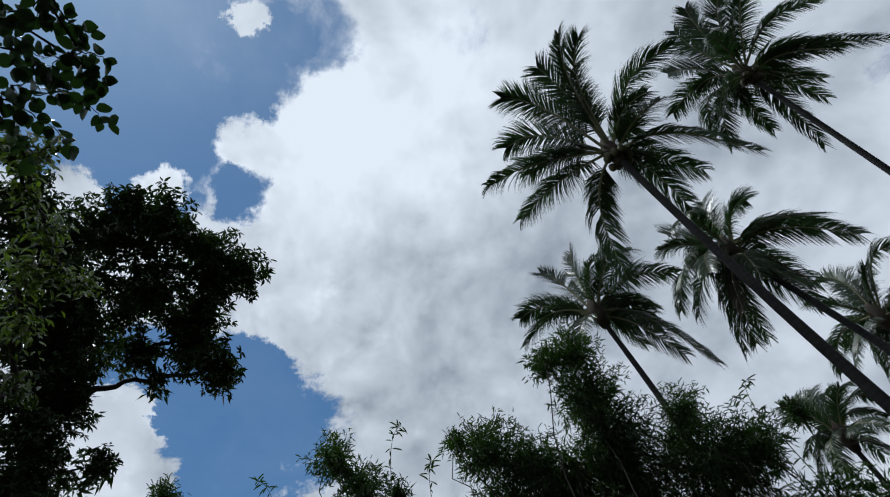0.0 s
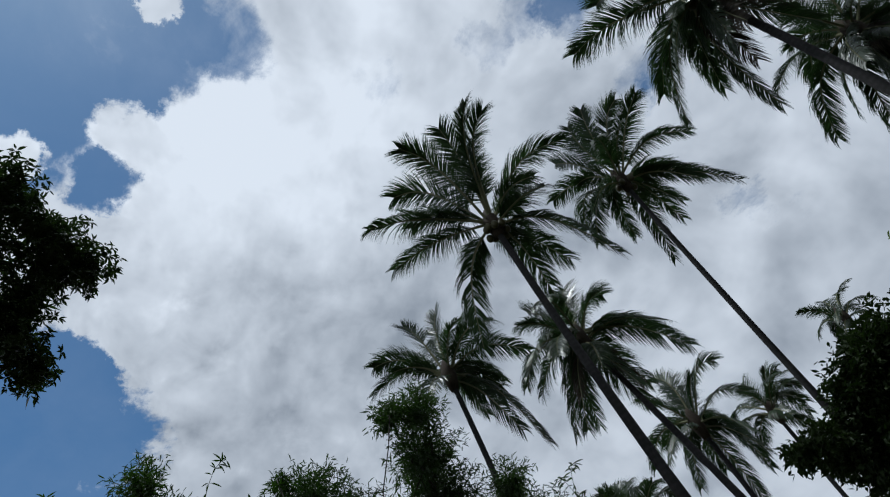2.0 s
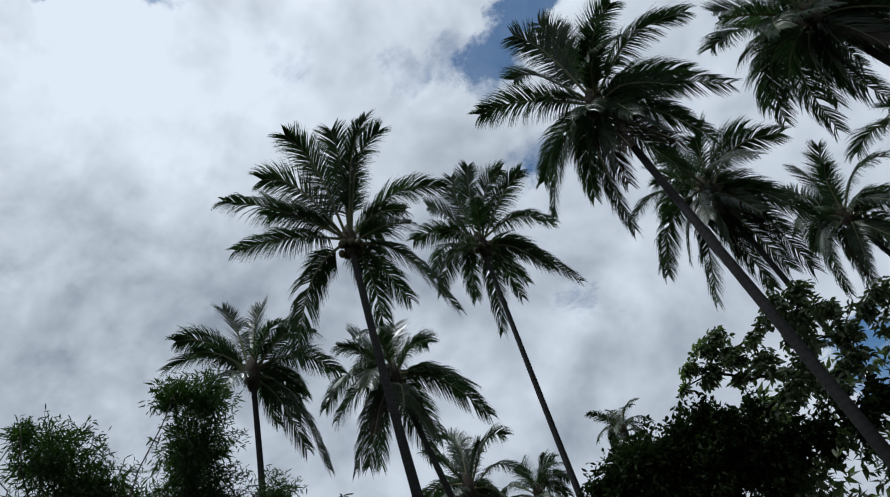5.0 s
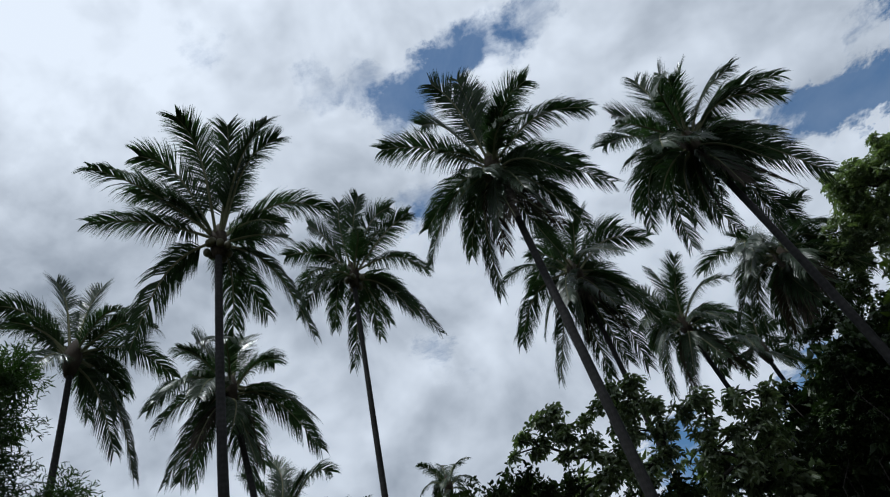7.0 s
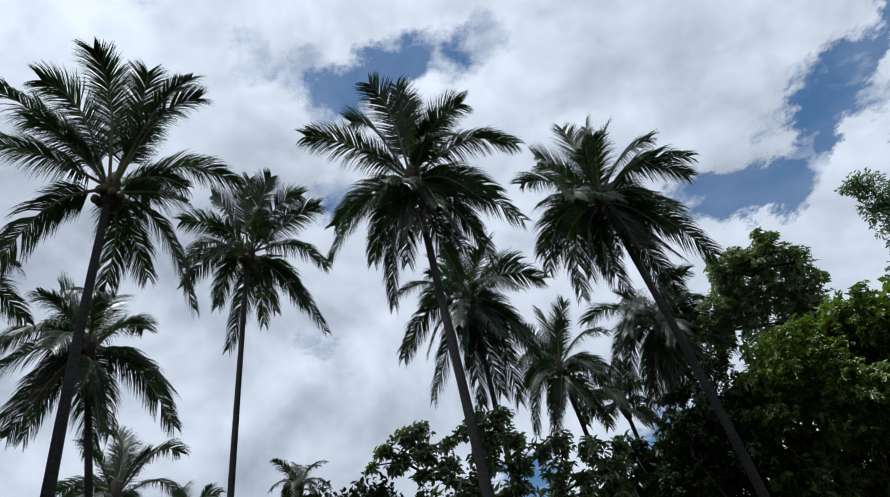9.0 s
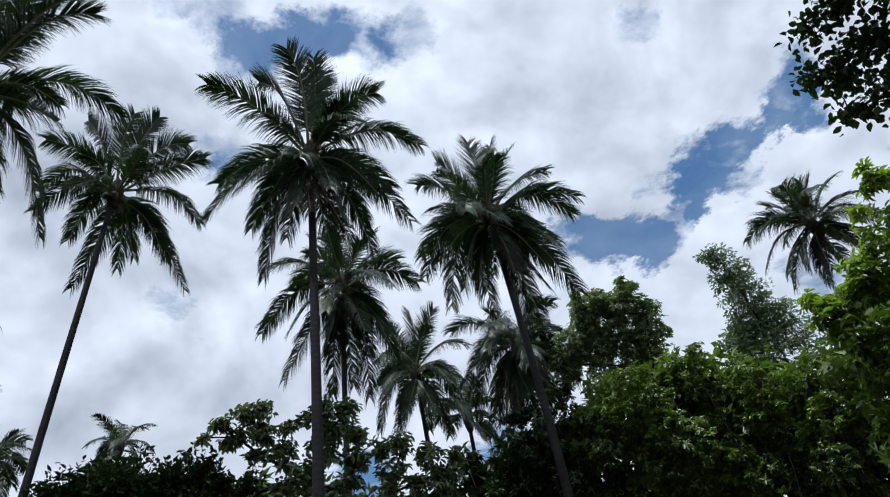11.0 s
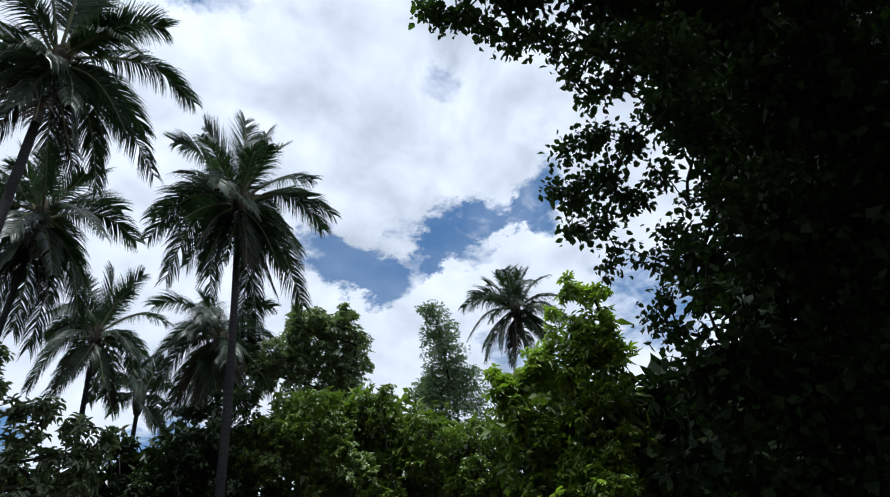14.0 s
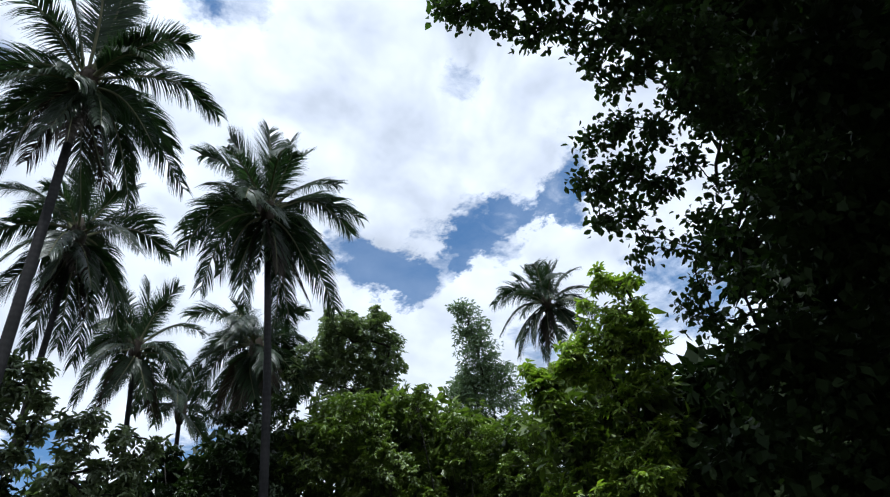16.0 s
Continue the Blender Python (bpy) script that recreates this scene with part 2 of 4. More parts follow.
def ground_material():
    m = bpy.data.materials.new("ground")
    m.use_nodes = True
    t = Tree(m.node_tree)
    pos = t.node("ShaderNodeTexCoord").outputs["Object"]
    patch = t.noise(pos, 0.25, 6.0)
    grain = t.noise(pos, 9.0, 8.0, 0.7)
    soil = t.mix(grain, (0.02, 0.015, 0.010), (0.05, 0.038, 0.026))
    grass = t.mix(grain, (0.014, 0.022, 0.008), (0.036, 0.05, 0.014))
    col = t.mix(t.ramp(patch, 0.4, 0.6), soil, grass)
    bump = t.node("ShaderNodeBump", {"Strength": 0.7, "Distance": 0.06, "Height": grain})
    b = t.node("ShaderNodeBsdfPrincipled", {"Base Color": col, "Roughness": 0.95, "Normal": bump.outputs[0]})
    t.node("ShaderNodeOutputMaterial", {"Surface": b.outputs[0]})
    return m


GROUND = ground_material()


# ---- mesh helpers ----
def part(name, mesh, material, parent=None, label="", kind=""):
    ob = new(name, mesh)
    if material is not None and not mesh.materials:
        mesh.materials.append(material)
    if parent is not None:
        ob.parent = parent
    return tagged(ob, label=label, kind=kind)


def mesh_of(name, verts, faces, smooth=False):
    me = bpy.data.meshes.new(name)
    me.from_pydata([tuple(v) for v in verts], [], faces)
    if smooth:
        me.polygons.foreach_set("use_smooth", [True] * len(me.polygons))
    me.update()
    return me


def quads(name, verts, faces):
    """Mesh from an n x 3 array of points and an m x 4 array of corners, quickly."""
    me = bpy.data.meshes.new(name)
    n = len(faces)
    me.vertices.add(len(verts))
    me.vertices.foreach_set("co", np.ascontiguousarray(verts, dtype=np.float32).ravel())
    me.loops.add(n * 4)
    me.loops.foreach_set("vertex_index", np.ascontiguousarray(faces, dtype=np.int32).ravel())
    me.polygons.add(n)
    me.polygons.foreach_set("loop_start", np.arange(0, n * 4, 4, dtype=np.int32))
    me.polygons.foreach_set("loop_total", np.full(n, 4, dtype=np.int32))
    me.update(calc_edges=True)
    me.validate()
    return me


def tube(points, radii, sides=8, cap=True):
    """Points and faces of a tapered tube along a curve."""
    verts, faces = [], []
    for i, (p, r) in enumerate(zip(points, radii)):
        a = points[max(i - 1, 0)]
        b = points[min(i + 1, len(points) - 1)]
        d = (Vector(b) - Vector(a)).normalized()
        side = d.orthogonal() if i == 0 else (side - d * side.dot(d))
        side.normalize()
        other = d.cross(side)
        for k in range(sides):
            w = 2 * math.pi * k / sides
            verts.append(Vector(p) + side * (math.cos(w) * r) + other * (math.sin(w) * r))
    for i in range(len(points) - 1):
        for k in range(sides):
            j = (k + 1) % sides
            faces.append((i * sides + k, i * sides + j, (i + 1) * sides + j, (i + 1) * sides + k))
    if cap:
        faces.append(tuple(range(sides))[::-1])
        faces.append(tuple((len(points) - 1) * sides + k for k in range(sides)))
    return verts, faces


def unit(a):
    return a / np.maximum(np.linalg.norm(a, axis=-1, keepdims=True), 1e-9)


def leaves(name, base, axis, normal, length, width, droop=0.18, fold=0.16, plain=False):
    """One mesh of folded, pointed leaves: arrays of base points, axes, normals, lengths and widths."""
    axis = unit(axis)
    side = unit(np.cross(normal, axis))
    up = np.cross(axis, side)
    L, W = length[:, None], width[:, None]
    mid = base + axis * L * 0.38
    far = base + axis * L * 0.72 - up * L * droop * 0.35
    tip = base + axis * L - up * L * droop
    lift = up * W * fold
    n = len(base)
    if plain:
        pts = np.stack([base, mid + side * W * 0.5, tip, mid - side * W * 0.5], 1)
        return quads(name, pts.reshape(-1, 3), np.arange(n * 4).reshape(n, 4))
    pts = np.stack([base, mid + side * W * 0.5 + lift, far + side * W * 0.36 + lift, tip,
                    far - side * W * 0.36 + lift, mid - side * W * 0.5 + lift], 1)
    k = np.arange(n)[:, None] * 6
    faces = np.concatenate([k + np.array([[0, 3, 2, 1]]), k + np.array([[0, 5, 4, 3]])], 0)
    return quads(name, pts.reshape(-1, 3), faces)


# ---- ground ----
def build_ground():
    rng = np.random.default_rng(5)
    rings = [0.0, 3, 6, 10, 15, 22, 32, 50, 90, 200, 600, 3000]
    seg = 48
    verts, faces = [(0, 0, 0)], []
    for i, r in enumerate(rings[1:]):
        for k in range(seg):
            w = 2 * math.pi * k / seg
            z = -0.08 - 0.06 * rng.random() if r < 100 else -0.1
            verts.append((r * math.cos(w), r * math.sin(w), z))
    for k in range(seg):
        faces.append((0, 1 + k, 1 + (k + 1) % seg))
    for i in range(len(rings) - 2):
        a, b = 1 + i * seg, 1 + (i + 1) * seg
        for k in range(seg):
            j = (k + 1) % seg
            faces.append((a + k, b + k, b + j, a + j))
    g = part("ground", mesh_of("ground", verts, faces, True), GROUND)
    tagged(g, "grassy brown soil under the palms", "ground", kind="structure")


build_ground()


# ---- coconut palms ----
def frond(parent, root, az, pitch, chord, rng, leaflet=0.92, dry=False, ragged=0.1, twist=None):
    """One feather-shaped frond: an arched midrib and two rows of hanging leaflets that lie in uneven tufts."""
    way = heading(az, pitch)
    steps = 16
    level = math.cos(radians(pitch))
    sag = chord * (0.07 + 0.16 * level) * rng.uniform(0.75, 1.3)
    bend = heading(az + 90, 0) * (chord * rng.uniform(-0.08, 0.08))
    pts = []
    for i in range(steps + 1):
        s = i / steps
        arch = math.sin(math.pi * s ** 1.05)
        pts.append(root + way * (chord * s) + Vector((0, 0, 1)) * (sag * arch) + bend * arch)
    v, f = tube(pts, [0.05 * (1 - 0.93 * (i / steps)) + 0.008 for i in range(steps + 1)], 5)
    ob = part("frond", mesh_of("frond", v, f, True), RIB, parent, "withered brown frond" if dry else "")
    # leaflets
    P = np.array([tuple(p) for p in pts])
    n = int(chord * 40)
    s = np.repeat(np.linspace(0.15, 0.995, n), 2) + rng.uniform(-0.004, 0.004, 2 * n)
    sign = np.tile([1.0, -1.0], n)
    keep = rng.random(2 * n) > ragged * (0.3 + 1.0 * s)
    torn = rng.uniform(0.3, 1.0, 2)
    for side_of, at in zip((1.0, -1.0), torn):
        keep &= ~((sign == side_of) & (np.abs(s - at) < rng.uniform(0.0, 0.025)))
    s, sign = s[keep], sign[keep]
    x = np.clip(s, 0, 1) * steps
    i = np.minimum(x.astype(int), steps - 1)
    w = (x - i)[:, None]
    base = P[i] * (1 - w) + P[i + 1] * w
    T = unit(np.gradient(P, axis=0))
    tan = unit(T[i] * (1 - w) + T[i + 1] * w)
    up = np.array([0, 0, 1.0])
    if abs(pitch) > 62:
        up = np.array(tuple(-heading(az, 0))) * (1 if pitch > 0 else -1)
    side = unit(np.cross(tan, up))
    nor = np.cross(side, tan)
    roll = radians(rng.uniform(-38, 38)) if twist is None else radians(twist)
    side, nor = side * math.cos(roll) + nor * math.sin(roll), nor * math.cos(roll) - side * math.sin(roll)
    size = 1.06 * leaflet * np.interp(s, [0, 0.12, 0.35, 0.6, 0.85, 1], [0.5, 0.82, 1.08, 1.06, 0.84, 0.5]) * rng.uniform(0.86, 1.14, len(s))
    droopy = float(np.interp(pitch, [-60, -10, 30, 60, 85], [1.5, 1.3, 0.85, 0.45, 0.25])) * rng.uniform(0.75, 1.3)
    # tufts: neighbouring leaflets lean together
    ph = rng.uniform(0, 6.28, 4)
    lean = np.sin(s * 31 + ph[0] + sign) + 0.7 * np.sin(s * 67 + ph[1] - 2 * sign)
    fall = 1.0 + 0.28 * np.sin(s * 23 + ph[2] + 1.5 * sign) + 0.15 * np.sin(s * 51 + ph[3])
    rake = np.radians(56 - 25 * s + 2.0 * lean + rng.normal(0, 3.0, len(s)))[:, None]
    hang = (rng.uniform(0.40, 0.62, len(s)) * droopy * fall * (0.55 + 0.45 * level))[:, None]
    axis = unit(tan * np.cos(rake) + side * sign[:, None] * np.sin(rake) + nor * 0.16)
    down = np.array([0, 0, -1.0])
    axis2 = unit(axis + down * hang * 1.1 + rng.normal(0, 0.03, axis.shape))
    axis3 = unit(axis + down * hang * 2.8 + rng.normal(0, 0.06, axis.shape))
    L = size[:, None]
    across = unit(np.cross(axis, nor) + nor * (sign * rng.normal(0.25, 0.25, len(s)))[:, None])
    half = (0.0138 + 0.0050 * rng.random(len(s)))[:, None]
    a = base
    b = a + axis * L * 0.34
    c = b + axis2 * L * 0.34
    d = c + axis3 * L * 0.32
    pts2 = np.stack([a - across * half * 0.8, a + across * half * 0.8, b + across * half, b - across * half,
                     c + across * half * 0.55, c - across * half * 0.55, d + across * half * 0.1, d - across * half * 0.1], 1)
    k = np.arange(len(s))[:, None] * 8
    faces = np.concatenate([k + np.array([[0, 1, 2, 3]]), k + np.array([[3, 2, 4, 5]]), k + np.array([[5, 4, 6, 7]])], 0)
    part("frond_blade", quads("frond_blade", pts2.reshape(-1, 3), faces), DRY_LEAF if dry else PALM_LEAF, ob, kind="stuff")


def palm(crown, foot, fronds, label, seed, extra=2, nuts=0, girth=0.120, leaflet=0.92, dead=0, ragged=0.1):
    rng = np.random.default_rng(seed)
    c, f = Vector(crown), Vector((foot[0], foot[1], -0.15))
    thing = new("coconut_palm")
    tagged(thing, label, "palm tree", "coconut palms")
    thing.location = (f.x, f.y, 0)
    o = Vector((f.x, f.y, 0))
    # trunk: gently bowed, swollen at the foot, ringed with leaf scars
    steps = 64
    bow = Vector((rng.uniform(-1, 1), rng.uniform(-1, 1), 0)) * 0.25
    pts, radii = [], []
    for i in range(steps + 1):
        s = i / steps
        pts.append(f.lerp(c, s) + bow * math.sin(math.pi * s) - o)
        ring = 1 + 0.009 * (i % 2) + rng.uniform(-0.015, 0.015)
        radii.append(girth * (1.18 - 0.36 * s + 0.7 * math.exp(-s * 22)) * ring)
    v, fc = tube(pts, radii, 12)
    part("trunk", mesh_of("trunk", v, fc, True), PALM_BARK, thing)
    # fibrous heart of the crown
    v, fc = tube([c - o + Vector((0, 0, h)) for h in (-0.75, -0.45, -0.1, 0.25, 0.6, 0.85)], [0.15, 0.23, 0.29, 0.27, 0.16, 0.03], 10)
    part("crown_base", mesh_of("crown_base", v, fc, True), FIBRE, thing)
    root = c - o
    for az, pitch, chord in fronds:
        start = root + heading(az, 0) * 0.12 + Vector((0, 0, rng.uniform(-0.1, 0.3)))
        tip = root + heading(az, pitch) * chord
        d = tip - start
        frond(thing, start, math.degrees(math.atan2(d.x, d.y)), math.degrees(math.asin(d.z / d.length)), d.length, rng,
              leaflet, ragged=ragged * rng.uniform(0.5, 2.0))
    facing = math.degrees(math.atan2(c.x, c.y))
    for k in range(extra):
        az = facing + (180 if k % 2 else 0) + rng.uniform(-45, 45)
        frond(thing, root.copy(), az, rng.uniform(-5, 50) if k % 2 == 0 else rng.uniform(-45, 10), rng.uniform(2.8, 3.7), rng, leaflet, ragged=0.12)
    for k in range(min(3, extra)):
        frond(thing, root - Vector((0, 0, 0.2)), facing + 90 + 90 * k + rng.uniform(-40, 40), rng.uniform(-62, -25), rng.uniform(2.6, 3.4), rng, leaflet, ragged=0.15)
    for k in range(3):
        frond(thing, root.copy(), facing + 120 * k + rng.uniform(-30, 30), rng.uniform(15, 65), rng.uniform(1.7, 2.6), rng, leaflet * 0.8, ragged=0.1)
    for k in range(dead):
        az = facing + 180 + (k / max(1, dead - 1) - 0.5) * 230 + rng.uniform(-12, 12)
        frond(thing, root - Vector((0, 0, 0.3)), az, rng.uniform(-80, -58), rng.uniform(2.4, 3.3), rng, leaflet * 0.9, dry=k % 3 == 0, ragged=0.2)
    for k in range(nuts):
        w = 2 * math.pi * k / nuts + rng.uniform(-0.3, 0.3)
        bm = bmesh.new()
        bmesh.ops.create_icosphere(bm, subdivisions=2, radius=0.13)
        for q in bm.verts:
            q.co.z *= 1.25 + 0.15 * (q.co.z > 0)
        me = bpy.data.meshes.new("coconut")
        bm.to_mesh(me)
        bm.free()
        me.polygons.foreach_set("use_smooth", [True] * len(me.polygons))
        nut = part("coconut", me, NUT, thing)
        nut.location = root + Vector((math.cos(w) * 0.34, math.sin(w) * 0.34, -0.35 - 0.25 * rng.random()))
    return thing


palm((-7.90, 12.14, 18.16), (-7.14, 12.62), [
    (-149, 15, 4.3), (-141, 50, 4.3), (175, 46, 4.3), (142, 61, 4.3), (122, 40, 4.3), (104, 51, 4.3), (56, 27, 4.3), (-114, 20, 4.3),
    (-81, -39, 4.3), (28, -37, 4.4), (-25, -11, 4.3), (-8, 4, 4.3), (-108, 48, 4.3),
],
     "tall coconut palm with a wide crown and green nuts", 11, extra=1, nuts=9, girth=0.134, leaflet=1.00)
palm((-5.52, 18.31, 20.66), (-6.01, 18.16), [
    (-91, 44, 4.0), (-105, 67, 4.0), (165, 78, 4.0), (126, 69, 4.0), (87, 56, 4.0), (84, 42, 4.0), (46, 17, 4.0), (46, -37, 4.4),
    (23, 1, 4.0), (-6, -5, 4.0), (-28, -34, 4.0), (-35, 7, 4.0), (-59, 13, 4.0), (-62, 26, 4.0),
],
     "slender coconut palm with a small wind-tossed crown", 12, extra=2, nuts=5, girth=0.106, leaflet=0.84)
palm((-14.16, 13.50, 17.17), (-14.18, 13.47), [
    (-120, 41, 3.9), (-112, 26, 3.9), (-117, 73, 3.9), (1, 81, 3.9), (16, 58, 3.9), (20, 12, 3.9), (11, -48, 4.5), (-32, 4, 3.9),
    (-17, 5, 3.9), (-12, 16, 3.9), (-107, 53, 3.9),
],
     "coconut palm rising behind a clump of bamboo", 13, extra=2, girth=0.113, leaflet=0.90)
palm((-10.55, 17.21, 16.35), (-8.24, 18.56), [
    (-80, 53, 3.9), (-80, 63, 3.9), (-8, 69, 3.9), (10, 46, 3.9), (42, -32, 3.9), (18, 3, 3.9), (-84, 15, 3.9), (-72, -31, 3.9),
    (-52, -24, 3.9), (-10, -16, 3.9), (-56, 35, 3.9), (-28, 68, 3.9), (-15, -34, 3.9),
],
     "coconut palm with drooping fronds behind a taller trunk", 14, extra=4, leaflet=0.95, dead=5)
palm((-12.31, 24.15, 14.46), (-12.43, 24.39), [
    (-42, 70, 3.9), (32, 45, 3.9), (21, 18, 3.9), (-57, 20, 3.9), (-72, 8, 3.9), (-51, -14, 3.9), (-1, -29, 3.9), (-17, -51, 3.9),
    (-16, 61, 3.9), (-9, 50, 3.9), (-29, -10, 3.9),
],
     "lower coconut palm seen over the bamboo", 15, extra=2, leaflet=0.90)
palm((1.34, 14.06, 18.47), (1.14, 14.08), [
    (-102, 36, 4.3), (-92, 66, 4.3), (-152, 66, 4.3), (174, 74, 4.3), (136, 79, 4.3), (99, 54, 4.3), (85, 20, 4.3), (62, -12, 4.3),
    (37, -17, 4.3), (-53, -9, 4.3), (-26, 3, 4.3), (-28, -47, 4.3), (-49, 18, 4.3), (17, -17, 4.3), (34, 4, 4.3), (54, 18, 4.3),
],
     "leaning tall coconut palm with a dense shaggy crown", 16, extra=4, nuts=6, girth=0.127, leaflet=0.95, dead=7)
palm((7.66, 15.17, 17.10), (7.33, 15.33), [
    (-48, 53, 4.1), (-53, 70, 4.1), (165, 89, 4.1), (93, 77, 4.1), (92, 66, 4.1), (90, 42, 4.1), (91, 18, 4.1), (81, 14, 4.1),
    (80, -46, 4.2), (48, -56, 4.1), (-9, -16, 4.1), (-21, 5, 4.1), (-23, 17, 4.1), (15, -22, 4.1), (56, 0, 4.1), (33, -58, 4.3),
],
     "tall coconut palm with a full crown and hanging fronds", 17, extra=6, girth=0.120, leaflet=0.95, dead=9)
palm((2.98, 20.16, 17.75), (2.55, 20.22), [
    (-60, 36, 3.9), (-52, -8, 3.9), (-49, -47, 4.2), (-9, -60, 4.2), (28, -60, 4.5), (51, -39, 3.9), (72, 19, 3.9), (67, 41, 3.9),
    (64, 64, 3.9), (-9, 74, 3.9), (-34, 66, 3.9), (-31, 33, 3.9), (40, -10, 3.9), (15, -60, 4.0),
],
     "coconut palm with heavy dark hanging fronds", 18, extra=5, girth=0.106, leaflet=0.95, dead=7)
palm((7.49, 27.55, 18.16), (8.20, 27.35), [
    (-24, 41, 3.7), (-48, 72, 3.7), (154, 87, 3.7), (123, 66, 3.7), (84, 30, 3.7), (50, -10, 3.7), (41, -29, 3.7), (-28, -28, 3.7),
    (-3, 2, 3.7), (-19, 20, 3.7), (58, 7, 3.7), (20, -26, 3.7),
],
     "distant coconut palm above the big-leaved tree", 19, extra=5, girth=0.120, leaflet=0.9, dead=4)
palm((25.72, 17.42, 19.79), (26.6, 17.2), [
    (-34, 62, 2.5), (-30, 42, 2.8), (-38, 18, 3.0), (-30, -16, 3.0), (-40, -42, 2.8), (80, 84, 2.6), (140, 66, 2.5), (150, 38, 2.7),
    (142, 6, 2.8), (150, -28, 3.1), (140, -50, 3.1), (-65, -60, 2.8), (170, -64, 2.8), (56, 40, 2.7), (236, 30, 2.7), (230, -22, 2.7),
],
     "far coconut palm standing behind green bushes", 20, extra=4, girth=0.120, leaflet=0.95, dead=6)
palm((10.57, 21.70, 15.79), (10.68, 21.91), [
    (-44, 38, 3.7), (-29, -2, 3.7), (-19, -21, 3.7), (-7, 52, 3.7), (56, 37, 3.7), (73, 17, 3.7), (60, -1, 3.7), (40, -20, 3.7),
    (10, -29, 3.7), (-12, 21, 3.7), (-2, -19, 3.7),
],
     "short coconut palm with pale old fronds", 21, extra=6, girth=0.113, leaflet=1.0, dead=14)
palm((-12.63, 32.59, 16.51), (-12.75, 32.92), [
    (-28, 58, 3.7), (19, 46, 3.7), (10, 29, 3.7), (-59, 30, 3.7), (-59, 12, 3.7), (2, 4, 3.7), (16, 23, 3.7), (-52, -5, 3.7),
],
     "far coconut palm half hidden by foliage", 22, extra=2, leaflet=0.84)
palm((-8.24, 39.82, 20.87), (-8.33, 40.22), [
    (-49, 48, 3.0), (-18, 55, 3.0), (24, 46, 3.0), (32, 15, 3.0), (-53, 20, 3.0), (7, 7, 3.0), (-30, 7, 3.0),
],
     "small far coconut palm on the skyline", 23, extra=2, leaflet=0.70)
palm((10.58, 29.77, 16.65), (10.69, 30.07), [
    (-13, 23, 3.5), (-1, 11, 3.5), (-2, 51, 3.5), (29, 55, 3.5), (47, 34, 3.5), (38, 3, 3.5), (-7, 36, 3.5), (6, 59, 3.5),
],
     "low coconut palm almost hidden among bushes", 25, extra=2, leaflet=0.84)
palm((-16.86, 23.61, 12.52), (-17.03, 23.85), [
    (-53, 58, 3.7), (-28, 57, 3.7), (-3, 43, 3.7), (3, 25, 3.7), (-4, 13, 3.7), (-69, 44, 3.7), (-67, 20, 3.7), (-25, -3, 3.7),
    (-50, -3, 3.7), (-68, 1, 3.7), (-17, 48, 3.7),
],
     "coconut palm top above the bamboo thicket", 24, extra=2, leaflet=0.84)


# ---- broadleaf trees and thickets ----
def single_leaf(name, slim, droop=0.18):
    one = np.ones(1)
    return leaves(name, np.zeros((1, 3)), np.array([[1.0, 0, 0]]), np.array([[0, 0, 1.0]]), one, one * slim, droop)


